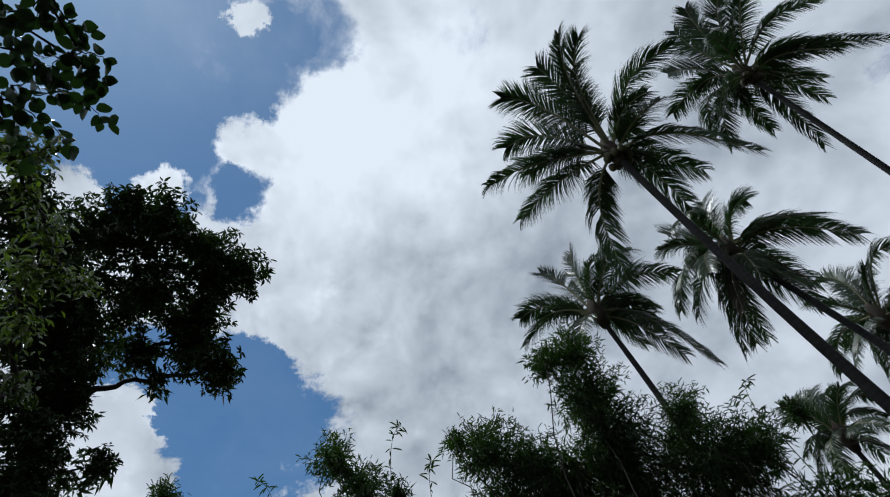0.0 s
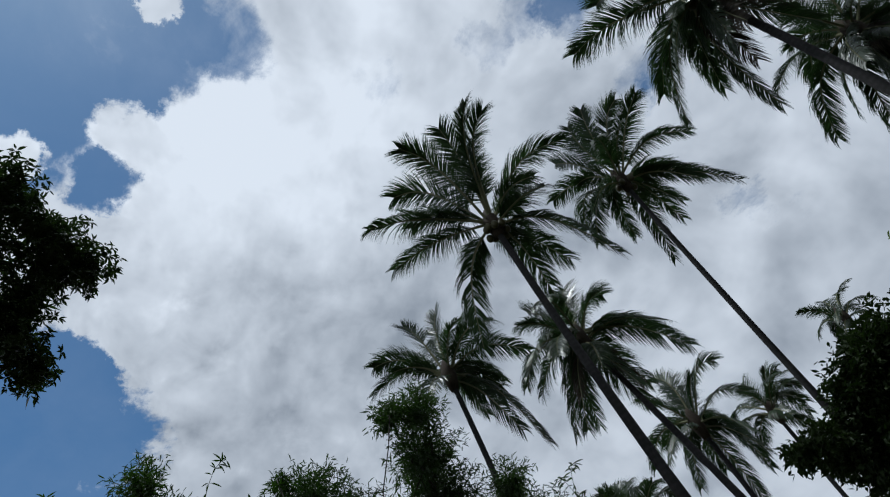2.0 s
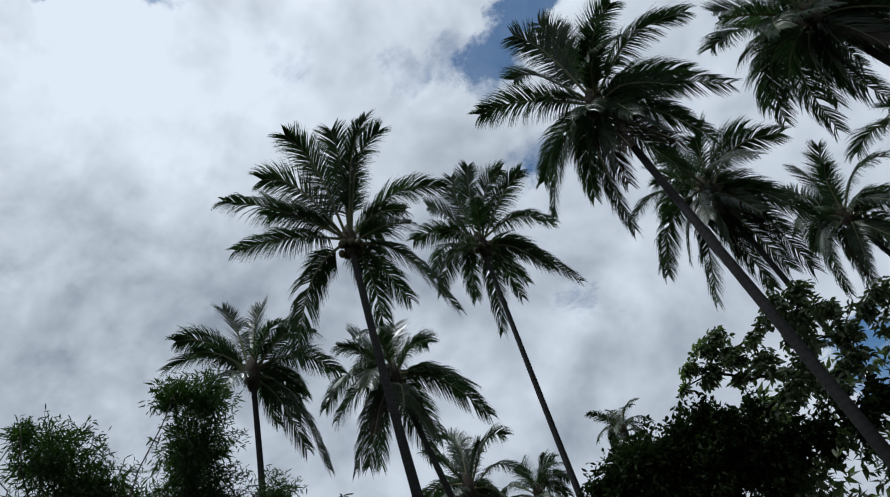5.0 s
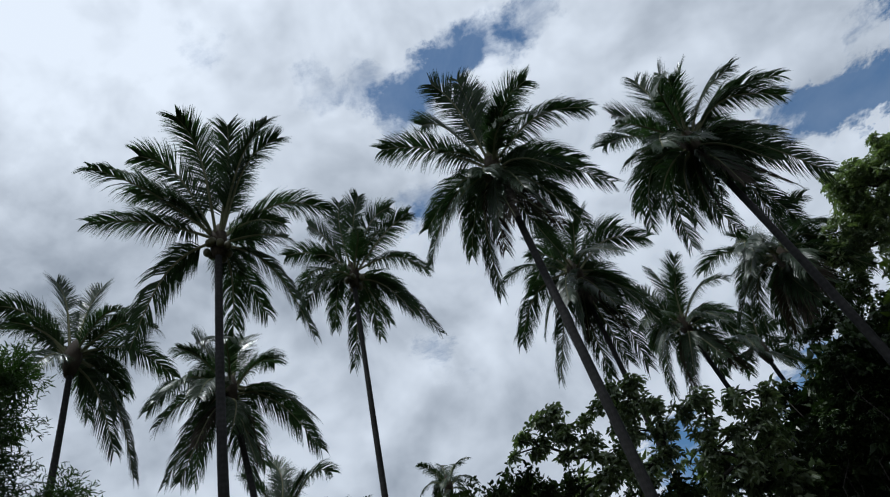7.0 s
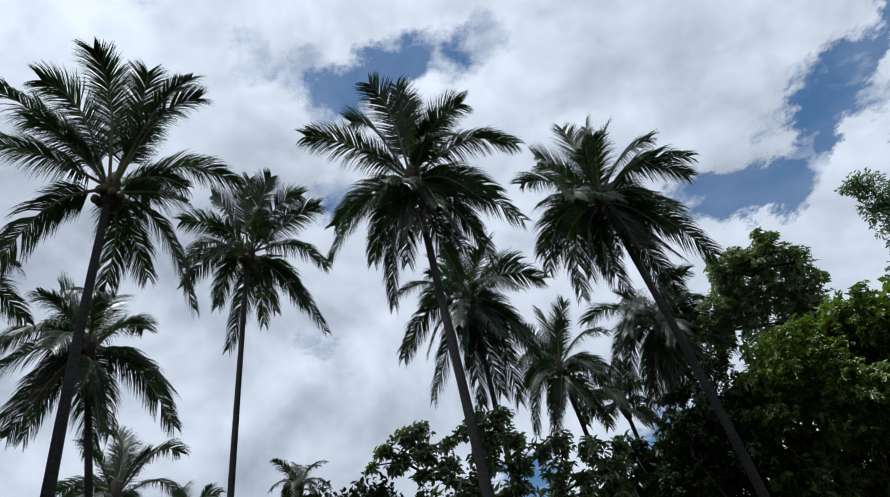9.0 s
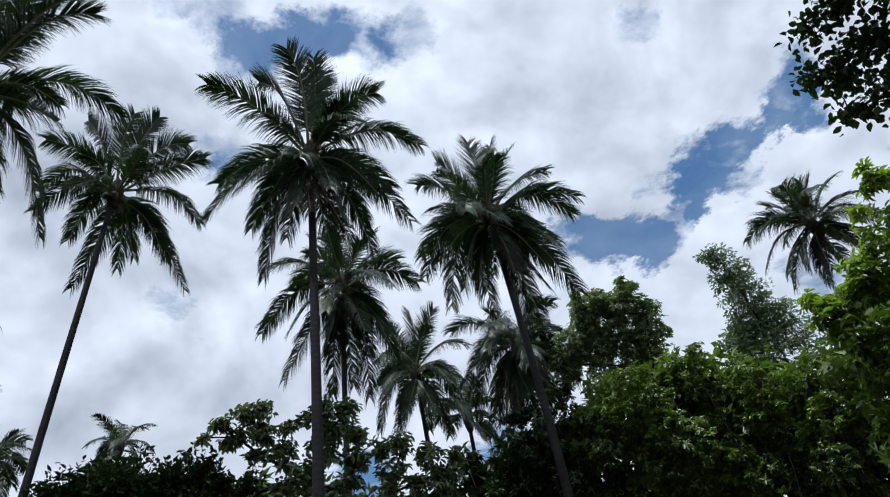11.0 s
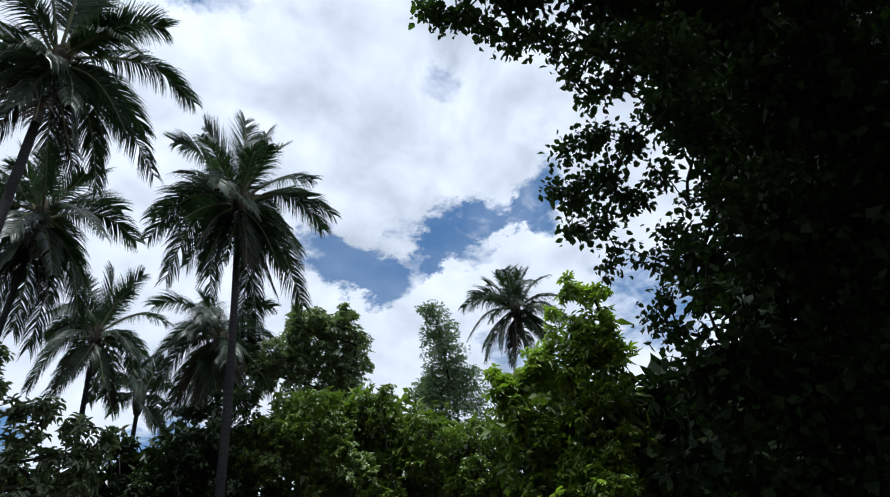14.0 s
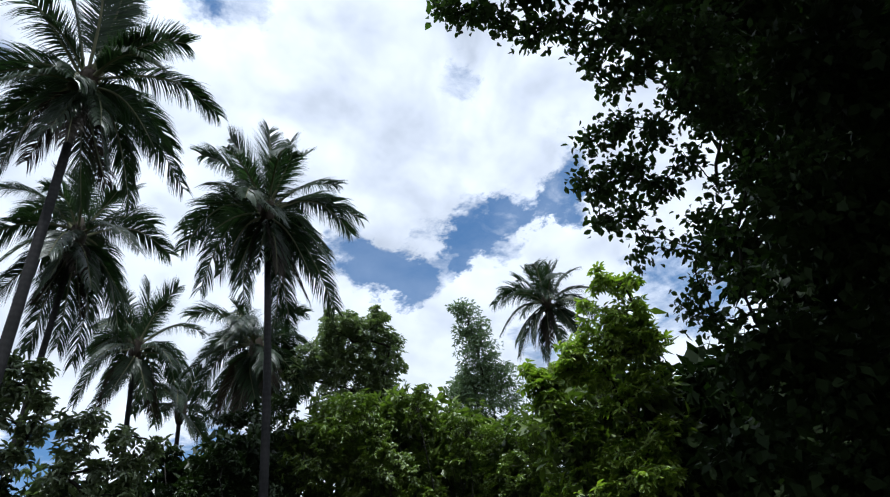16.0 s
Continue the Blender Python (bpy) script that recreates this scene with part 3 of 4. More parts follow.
def tree(name, label, category, foot, boughs, material, seed, leaf=0.18, slim=0.5, layers=3.0, trunk=0.22, per_twig=11,
         reach=0.16, tight=0.55, flat=0.5, group="", droop=0.18, stems=False, deep=(), single=0, thin=1.0, inner=(), inner_layers=2.4,
         inner_leaf=1.6, inner_material=None, dome=0.0, lump=0.0, whorl=False, least=110, face=None):
    """Trunk, limbs that branch from bough to bough, twigs and leaves. boughs: heading, height, half-size in degrees, distance.
    stems: each bough on a stem of its own from the ground. deep: further boughs so many metres behind each. single: leaves that
    are objects of their own. dome: radius of the rounded tufts in which the leaves stand. lump: size of the mounds that a bough
    is made of, against its own. whorl: each twig ends in a ring of spread leaves. least: leaves that the smallest bough bears.
    face: heading and height to which the leaves are turned."""
    rng = np.random.default_rng(seed)
    thing = new(name)
    tagged(thing, label, category, group)
    o = Vector((foot[0], foot[1], 0))
    thing.location = o
    outer = len(boughs)
    boughs = list(boughs) + list(inner) + [(a, e + rng.uniform(-1, 0.3), r * 0.74 * d / (d + x) + 0.4, d + x) for x in deep for a, e, r, d in boughs]
    centres = [EYE + heading(a, e) * d for a, e, r, d in boughs]
    sizes = [math.tan(radians(r)) * d for a, e, r, d in boughs]
    mid = sum(centres, Vector()) / len(centres)
    low = min(c.z for c in centres)
    base = Vector((foot[0], foot[1], -0.2))
    fork = Vector((foot[0] * 0.6 + mid.x * 0.4, foot[1] * 0.6 + mid.y * 0.4, max(1.0, low * 0.7)))
    if not stems:
        pts = [base.lerp(fork, i / 10) + Vector((math.sin(i * 0.9 + seed), math.cos(i * 0.7 + seed), 0)) * 0.2 * trunk - o for i in range(11)]
        v, f = tube(pts, [trunk * (1.2 - 0.4 * i / 10 + 0.5 * math.exp(-i * 0.9)) for i in range(11)], 10)
        part("trunk", mesh_of("trunk", v, f, True), BARK, thing)
    # how the boughs hang together
    order = sorted(range(len(centres)), key=lambda i: (centres[i] - fork).length)
    joined, parent, run, load = [], {}, {}, {}
    for i in order:
        best, cost = None, (centres[i] - fork).length
        for j in joined:
            c = (centres[i] - centres[j]).length + 0.45 * run[j]
            if c < cost:
                best, cost = j, c
        parent[i], run[i], load[i] = best, cost, 1
        joined.append(i)
    for i in reversed(order):
        if parent[i] is not None:
            load[parent[i]] += load[i]
    shared = [single_leaf("leaf", slim * k) for k in (0.9, 1.0, 1.1)] if single else []
    for i in order:
        c, size = centres[i], sizes[i]
        if stems:
            near = heading(boughs[i][0], 0) * boughs[i][3] * math.cos(radians(boughs[i][1]))
            start = Vector((near.x * 0.75 + foot[0] * 0.25 + rng.uniform(-0.6, 0.6), near.y * 0.75 + foot[1] * 0.25 + rng.uniform(-0.6, 0.6), -0.15))
            thick = 0.03 * thin
        else:
            start = fork if parent[i] is None else centres[parent[i]]
            thick = 0.022 * thin * math.sqrt(load[i] + 0.6)
        way = c - start
        hang = Vector((rng.uniform(-1, 1), rng.uniform(-1, 1), rng.uniform(0.1, 1))) * way.length * 0.12
        wig = Vector((rng.uniform(-1, 1), rng.uniform(-1, 1), rng.uniform(-1, 1))) * way.length * 0.05
        pts = [start.lerp(c, k / 9) + hang * math.sin(math.pi * k / 9) + wig * math.sin(k * 1.7) * (k / 9) - o for k in range(10)]
        v, f = tube(pts, [thick * (1.1 - 0.5 * k / 9) + 0.003 for k in range(10)], 6)
        # twigs: tips fill the bough unevenly
        size_of = leaf if i < outer else leaf * inner_leaf
        area = size_of * size_of * slim * 0.62
        count = max(least if i < outer else 40, int((layers if i < outer else inner_layers) * math.pi * size * size / area))
        nt = max(6, count // per_twig)
        q = unit(rng.normal(size=(nt, 3))) * (rng.random(nt) ** tight * rng.uniform(0.75, 1.22, nt))[:, None] * size
        if lump and i < outer:
            heads = unit(rng.normal(size=(max(5, int(1.5 / lump ** 2)), 3)) + np.array([0, 0, 0.35])) * (1.02 - lump)
            shell = unit(rng.normal(size=(nt, 3)) + np.array([0, 0, 0.3])) * (lump * rng.uniform(0.75, 1.12, nt))[:, None]
            q = (heads[rng.integers(0, len(heads), nt)] + shell) * size
        q[:, 2] *= 0.9
        centre = np.array(tuple(c - o))
        tips = centre + q
        starts = centre + q * 0.3 + np.array(tuple(way.normalized())) * (-0.15 * size)
        for k in range(0, nt, max(1, nt // 30)):
            j = len(v)
            a, b = starts[k], tips[k]
            d = Vector(b - a).normalized()
            s1 = d.orthogonal().normalized()
            s2 = d.cross(s1)
            w = 0.003 + 0.004 * size
            for p, g in ((a, 1.0), (b, 0.35)):
                for m in range(3):
                    w3 = m * 2.0944
                    v.append(Vector(p) + s1 * (math.cos(w3) * w * g) + s2 * (math.sin(w3) * w * g))
            f += [(j, j + 1, j + 4, j + 3), (j + 1, j + 2, j + 5, j + 4), (j + 2, j, j + 3, j + 5)]
        limb = part("limb", mesh_of("limb", v, f, True), BARK, thing)
        # leaves round each twig tip
        out = unit(tips - starts)
        rep = np.repeat(np.arange(nt), per_twig)
        along = rng.random(len(rep))
        spread = max(reach, leaf * 0.9)
        base_l = tips[rep] - out[rep] * (along * spread * 1.6)[:, None] + rng.normal(0, spread * 0.38, (len(rep), 3))
        axis = unit(out[rep] * 0.7 + unit(rng.normal(size=(len(rep), 3))) * 0.9 + np.array([0, 0, -0.35]))
        normal = unit(np.array([0, 0, flat * 2]) + rng.normal(size=(len(rep), 3)) * 0.7)
        if dome and i < outer:
            u = unit(rng.normal(size=(len(rep), 3)) + np.array([0, 0, 0.45]))
            grown = dome * rng.uniform(0.6, 1.35, nt)
            base_l = tips[rep] + u * (grown[rep] * rng.uniform(0.55, 1.05, len(rep)))[:, None] * np.array([1.0, 1.0, 0.65])
            axis = unit(u * np.array([1.0, 1.0, 0.5]) + rng.normal(0, 0.35, (len(rep), 3)) + np.array([0, 0, -0.2]))
            normal = unit(u * 0.7 + np.array([0, 0, 0.3]) + rng.normal(0, 0.3, (len(rep), 3)))
        if whorl and i < outer:
            top = unit(out * 0.5 + np.array([0, 0, 0.8]) + rng.normal(0, 0.3, out.shape))
            e1 = unit(np.cross(top, unit(rng.normal(size=top.shape))))
            e2 = np.cross(top, e1)
            turn = (np.arange(len(rep)) % per_twig) * (2 * math.pi / per_twig) + rng.normal(0, 0.2, len(rep))
            ray = e1[rep] * np.cos(turn)[:, None] + e2[rep] * np.sin(turn)[:, None]
            tilt = rng.uniform(-0.55, 0.6, len(rep))[:, None]
            base_l = tips[rep] + ray * size_of * 0.08 + top[rep] * (rng.uniform(-0.5, 0.1, len(rep)) * size_of)[:, None]
            axis = unit(ray + top[rep] * tilt)
            normal = unit(top[rep] - ray * tilt + rng.normal(0, 0.2, (len(rep), 3)))
        if face and i < outer:
            normal = unit(np.array(tuple(heading(*face))) + rng.normal(0, 0.22, (len(rep), 3)))
            axis = unit(np.cross(normal, rng.normal(size=(len(rep), 3))) + np.array([0, 0, -0.6]))
        L = size_of * rng.uniform(0.6, 1.2, len(rep))
        own = min(single, 30, len(rep) // 4) if i < outer else 0
        single -= own
        for k in range(own):
            x = Vector(axis[k]).normalized()
            y = Vector(normal[k]).cross(x).normalized()
            m = Matrix((x, y, x.cross(y))).transposed().to_4x4()
            ob = part("leaf", shared[k % 3], material, limb)
            ob.matrix_basis = Matrix.Translation(base_l[k]) @ m @ Matrix.Diagonal((L[k], L[k], L[k], 1.0))
        part("foliage", leaves("foliage", base_l[own:], axis[own:], normal[own:], L[own:],
                               (L * slim * rng.uniform(0.8, 1.15, len(rep)))[own:], droop, plain=i >= outer),
             material if i < outer or inner_material is None else inner_material, limb, kind="stuff")
    return thing


def away(distance, table):
    """Boughs at one distance from the eye: heading, height and half-size in degrees."""
    return [(a, e, r, distance) for a, e, r in table]


BOUGHS_DARK_TREE = away(12, [
    (-112.6, 52.3, 3.9), (-105.1, 54.6, 3.2), (-98.4, 55.6, 3.4), (-91.7, 53.6, 2.9), (-87.1, 51.9, 2.2), (-106.7, 48.9, 4.8), (-98.3, 50.2, 3.7),
    (-92.9, 45.9, 3.2), (-98.6, 45.1, 2), (-89.8, 43.8, 2), (-107.3, 44.4, 4.3), (-107, 39.4, 3.9), (-104.2, 41.3, 1.7), (-100.6, 36.6, 1.6),
    (-106.5, 35.1, 3.5), (-96.8, 43.2, 1), (-103.1, 57.2, 1.4), (-92.8, 48.8, 2.4), (-91.2, 50.9, 2), (-93.3, 47.6, 1.9), (-117.7, 57.1, 1.1),
    (-114.8, 56.8, 1), (-116.7, 54.8, 1.5), (-113.9, 55, 1.3), (-119.8, 57.9, 0.9),
])
BOUGHS_VINE = away(7, [
    (-116, 55.7, 2.5), (-112, 53.4, 2.6), (-112.1, 50.2, 3), (-108.6, 50.4, 2.2), (-110.8, 46.4, 2.5), (-109.3, 41.6, 2.5), (-105.9, 49.9, 1.1),
    (-117.3, 57.9, 0.9), (-115.1, 59.4, 0.6), (-119.8, 59.1, 0.8),
])
BOUGHS_BAMBOO = away(18, [
    (-78.7, 35.1, 2.5), (-94.8, 34.2, 1.6), (-73.2, 31.4, 1.6), (-63.6, 32.5, 3.5), (-60.5, 30.5, 3.2), (-54.2, 37, 2), (-51.1, 36.8, 2.7),
    (-51.9, 33.3, 3.6), (-51.6, 29, 4.3), (-44.8, 28.4, 2.5), (-45, 24.4, 4.3), (-52.8, 25.6, 4.4), (-41.3, 23.4, 3.2), (-37, 23.9, 1.3),
    (-58.4, 27.8, 3.6), (-66.2, 34.2, 1.2), (-76.4, 32.4, 2.7),
])
BOUGHS_BIG_LEAF = away(20, [
    (-5.1, 26.1, 0.6), (-3.4, 27.4, 0.9), (-1.6, 27.9, 1.1), (0.3, 28.4, 1.1), (-2.4, 26.1, 1.2), (0.1, 26.4, 1.4), (2.5, 26.7, 0.9),
    (1.8, 24.9, 1.4), (-0.3, 24.6, 0.9), (4, 27.3, 0.8), (5.8, 28.1, 1.2), (8, 27.9, 1.2), (6.6, 26.2, 1.5), (8.8, 25.8, 1.2),
    (5.6, 24.3, 1.5), (8.5, 23.6, 1.4), (3.6, 22.8, 1.4), (2.1, 21.9, 1.2), (5.2, 21.2, 1.5), (7.8, 21.8, 1.3), (10.8, 24.3, 1),
    (12.7, 24.4, 1.3), (15.1, 23.2, 1.3), (12, 22.3, 1.3), (14, 21, 1.3), (16.4, 21.4, 1.4), (17.6, 22.8, 1), (16.1, 19.2, 1.3),
]) + away(20, [
    (13.3, 18.8, 1.5), (11.2, 20.5, 1.1), (10.6, 18.4, 1.3),
])
BOUGHS_LOW_DARK = away(20.5, [
    (-7, 21.7, 3.9), (-12.3, 23, 2.2),
]) + away(20, [
    (-11.4, 22.3, 3.5), (-14.9, 20.8, 3.4), (-6.9, 21.9, 3.4), (-15.2, 21.2, 2.8), (-19.1, 19.2, 3.1), (-14.2, 17.6, 3.9), (-8.5, 18.9, 4.3),
    (-12.7, 14.5, 4.1), (-11.3, 21.8, 3), (-22, 19.6, 1.7), (-17.8, 16.4, 3.2), (-5, 24, 1.3), (-3.3, 23, 1.3), (-4.2, 21.3, 1.7),
    (-1.8, 21.1, 1.5), (-2.3, 18.7, 2), (0.3, 19.3, 1.5), (2.4, 18.6, 1.8), (5.4, 18.3, 1.8), (7.9, 18.8, 1.7), (-1, 22.4, 1),
])
BOUGHS_FAR_TREE = away(28, [
    (35.5, 30.4, 3.1), (37.5, 31.4, 2), (33.9, 31.6, 1.9), (32.1, 29, 2.5), (39.2, 29.6, 1.6), (38.6, 27.9, 1.9), (34.9, 26.4, 4.2),
    (30.2, 27.4, 2.7), (37.8, 25.5, 2.5), (33, 33.2, 0.7), (37.8, 32.9, 0.7),
])
BOUGHS_HEDGE = away(20, [
    (35.4, 22.9, 3.8), (41.1, 24, 2.4), (30.9, 21.5, 3.1), (37.3, 18.8, 4.6), (45.7, 21.2, 2.8), (43.5, 16.9, 4.5), (49.9, 18.5, 3.6),
    (27, 18.6, 3.4), (55, 19.1, 3.6), (48.7, 14.7, 3.9), (22.9, 18, 2.5), (20, 17.7, 2.4), (24, 21.6, 2.1),
]) + away(22, [
    (18.9, 21.8, 1.4), (20, 19.5, 2.1), (23, 20.2, 1.9), (24.1, 22, 1.7), (27.1, 20.9, 2.1), (28.9, 23.1, 1.7), (22, 18, 2.1),
    (26.4, 17.7, 2.3), (28.2, 19.7, 1.9),
]) + away(23, [
    (23.5, 24.2, 1.5), (26, 24.2, 1.7), (28.6, 25.4, 1.4),
])
BOUGHS_BRIGHT = away(13, [
    (53.5, 22.8, 2.3), (56.4, 24.4, 2.6), (61.7, 30.7, 1.2), (54.9, 14.2, 4), (59.4, 14.4, 3.7), (64.6, 30.1, 1.1), (61.5, 24.6, 2.1),
    (62.3, 21.4, 2.1), (61.6, 27.6, 1.9), (63.3, 25, 1.6), (63.4, 30.2, 1.5), (62.1, 31.4, 1), (61.4, 17.8, 2.2), (59.7, 20.2, 2.1),
    (59, 23.8, 2.1), (56, 24.6, 1.9), (52.8, 23.4, 1.9), (54.8, 19.5, 2.3), (57.2, 16.1, 2.3), (60.5, 14.4, 2), (52.1, 25, 1.2),
    (63.9, 27.7, 1.5), (64.5, 24.7, 1.4), (59, 26.8, 1.6), (56.9, 25.6, 1.6), (61.7, 26.3, 1.8), (59.3, 29.1, 0.9),
])
BOUGHS_WISPY = away(26, [
    (47.6, 31.3, 1.2), (47.7, 29.2, 1.8), (47.8, 27.2, 2.2), (47.9, 25.2, 2.7), (48.3, 22.8, 2.9), (46.8, 32.2, 0.7), (46, 24.1, 2.4),
])
BOUGHS_EDGE = away(7, [
    (53.2, 57.8, 1.4), (55, 57.6, 1.2), (57, 56.6, 1.6), (59.3, 56.3, 1.5), (61.5, 55.1, 1.8), (64.3, 52.9, 1.8), (68, 53.1, 2.1),
    (70.1, 51.3, 1.8), (70.4, 48.6, 1.6), (74.4, 49.6, 2.7), (71.6, 46, 1.6), (74.7, 46.3, 2), (78.3, 47.8, 2.6), (66.7, 42.5, 1.7),
    (70.1, 42.8, 2.1), (63.5, 39.8, 1.5), (65.3, 38.6, 2.2), (69.3, 39.3, 2.4), (64.1, 35.8, 1.7), (67, 35.9, 1.9), (73.1, 41, 2.1),
    (70.9, 36.5, 2.1), (77.4, 42.3, 2.5), (74.7, 37.6, 1.6), (73, 32.9, 1.5), (67.7, 32.9, 1), (65.8, 31.6, 0.9), (69.9, 31.6, 1.2),
]) + away(7, [
    (72, 30.2, 1.4), (75.9, 34.3, 1.1), (80.4, 38.5, 2.2), (75.7, 30.7, 1.5), (70.2, 27.8, 1.3), (68.3, 26.2, 1.4), (70, 24.8, 1.8),
    (74.1, 27.2, 2), (78.9, 33.9, 1.7),
])
BOUGHS_NEAR = away(7, [
    (82, 45.3, 4.3), (79.9, 40.7, 3.7), (83.1, 33.5, 4), (89.7, 37.6, 6.2), (82.6, 27.7, 6.6), (73.4, 21.2, 4.1), (76.6, 17.4, 5.5),
    (70, 19.9, 2.1), (94, 31.9, 6.9), (87.2, 22.6, 7.1), (82.1, 12.7, 6.8), (67.7, 14.7, 3.6), (73, 10.2, 4.7),
])


def spot(az, d):
    p = heading(az, 0) * d
    return (p.x, p.y)


def between(boughs, lo, hi):
    return [b for b in boughs if lo <= b[0] < hi]


def below(profile, lo, hi, d, size, margin, seed, bottom=0.0):
    """Inner and lower boughs under an outline given as (heading, height): from margin below it down to bottom."""
    rng = random.Random(seed)
    made, az = [], lo
    while az <= hi:
        el = float(np.interp(az, [p[0] for p in profile], [p[1] for p in profile])) - margin
        while el > bottom:
            made.append((az + rng.uniform(-0.3, 0.3) * size, el, size * rng.uniform(0.85, 1.2), d + rng.uniform(-0.5, 1.5)))
            el -= size * 1.35
        az += size * 1.35
    return made


def behind(edge, lo, hi, far, d, size, margin, seed):
    """Inner boughs beside an outline given as (height, heading): from margin past it to the heading far."""
    rng = random.Random(seed)
    made, el = [], lo
    while el <= hi:
        az = float(np.interp(el, [p[0] for p in edge], [p[1] for p in edge])) + margin * (1 if far > 0 else -1)
        while abs(az) < abs(far):
            made.append((az, el + rng.uniform(-0.3, 0.3) * size, size * rng.uniform(0.9, 1.2), d + rng.uniform(-0.5, 2.0)))
            az += size * 1.35 / math.cos(radians(el)) * (1 if far > 0 else -1)
        el += size * 1.35
    return made


# outlines: heading and height
BAMBOO_TOP = [(-96, 32), (-90, 27), (-84, 27), (-79, 33), (-74, 29), (-66, 31), (-62, 32), (-57, 30), (-54, 36), (-51, 36), (-48, 30), (-44, 27), (-40, 22), (-36, 19.5), (-30, 18), (-24, 17)]
HEDGE_TOP = [(14, 20), (20, 22.5), (27, 24), (31, 25), (35, 26), (40, 26), (46, 23.5), (50, 21.5), (55, 24), (60, 26), (63.5, 29), (66.5, 23.5), (69, 18), (72, 14)]
BIG_LEAF_TOP = [(-16, 20.5), (-11, 22.5), (-5, 23), (0, 25), (7, 25), (12, 23), (17, 19.5)]
# heights and headings
NEAR_EDGE = [(6, 63), (15, 64), (21, 67), (26, 71), (31, 78), (35, 79), (40, 79), (46, 80), (51, 76), (54, 70), (58, 60)]
LEFT_EDGE = [(28, -101), (36, -103), (41, -104), (45, -102), (50, -96), (55, -99), (58, -106)]

tree("broadleaf_tree", "dark spreading tree with a dense glossy crown", "tree", spot(-114, 9.5), BOUGHS_DARK_TREE, DARK_LEAF, 31,
     leaf=0.125, slim=0.32, layers=4.2, per_twig=10, whorl=True, droop=0.25, trunk=0.2, deep=(1.2,), inner_leaf=1.7, thin=0.45, inner=behind(LEFT_EDGE, 8, 51, -135, 13, 4.0, 3.0, 1), single=300)


def round_leaf(rng):
    """A broad, almost round leaf with a short tip and a slight cup, 1 long."""
    rim = [(0.0, 0.0), (0.14, 0.27), (0.38, 0.43), (0.64, 0.41), (0.86, 0.22), (1.02, 0.0), (0.86, -0.22), (0.64, -0.41), (0.38, -0.43), (0.14, -0.27)]
    k = rng.uniform(0.88, 1.08)
    verts = [(x, y * k, 0.5 * y * y - 0.1 * x * x) for x, y in rim] + [(0.5, 0.0, -0.03)]
    return mesh_of("leaf", verts, [(i, (i + 1) % 10, 10) for i in range(10)], True)


def spray_tree(label, foot, sprays, distance, leaf, material, seed):
    """Slim stem with arching twigs, round leaves set alternately along each of them."""
    rng = np.random.default_rng(seed)
    thing = new("broadleaf_tree")
    tagged(thing, label, "tree")
    o = Vector((foot[0], foot[1], 0))
    thing.location = o
    lines = [[EYE + heading(a, e) * (distance + 0.25 * math.sin(n * 2.4)) - o for a, e in line] for n, line in enumerate(sprays)]
    crown = sum((ln[0] for ln in lines), Vector()) / len(lines)
    hub = Vector((crown.x * 0.45, crown.y * 0.45, crown.z * 0.8))
    stem = [Vector((0, 0, -0.2)).lerp(hub, k / 8) + Vector((math.sin(k * 0.8), math.cos(k), 0)) * 0.05 for k in range(9)]
    v, f = tube(stem, [0.07 - 0.005 * k for k in range(9)], 8)
    part("trunk", mesh_of("trunk", v, f, True), BARK, thing)
    shapes = [round_leaf(rng) for k in range(4)]
    grown = []
    for line in lines:
        pts = []
        for a, b in zip(line[:-1], line[1:]):
            pts += [a.lerp(b, k / 6) + Vector(rng.normal(0, 0.012, 3)) for k in range(6)]
        pts.append(line[-1])
        root = min(grown, key=lambda p: (p - pts[0]).length) if grown else stem[-1]
        rise = Vector((0, 0, 0.0 if grown else 0.25))
        lead = [root.lerp(pts[0], k / 6) + rise * math.sin(math.pi * k / 6) for k in range(6)]
        grown += pts
        v, f = tube(lead + pts, [0.014 - 0.006 * k / 5 for k in range(6)] + [0.007 * (1 - 0.7 * k / len(pts)) for k in range(len(pts))], 5)
        limb = part("limb", mesh_of("limb", v, f, True), BARK, thing)
        run = sum((b - a).length for a, b in zip(pts[:-1], pts[1:]))
        count = int(run / 0.032)
        for k in range(count):
            x = (k + 0.5) / count * (len(pts) - 1)
            i = min(int(x), len(pts) - 2)
            way = (pts[i + 1] - pts[i]).normalized()
            side = way.cross(Vector((0, 0, 1))).normalized() * (1 if k % 2 else -1)
            ax = (side * rng.uniform(0.5, 1.0) + way * rng.uniform(0.1, 0.6) + Vector((0, 0, rng.uniform(-0.9, 0.2)))).normalized()
            nor = (Vector(rng.normal(0, 0.5, 3)) + Vector((0, 0, 0.9)) + way * 0.3).normalized()
            y = nor.cross(ax).normalized()
            m = Matrix((ax, y, ax.cross(y))).transposed().to_4x4()
            L = leaf * rng.uniform(0.7, 1.15)
            ob = part("leaf", shapes[k % 4], material, limb)
            ob.matrix_basis = Matrix.Translation(pts[i].lerp(pts[i + 1], x - i) + ax * 0.015) @ m @ Matrix.Diagonal((L, L, L, 1.0))


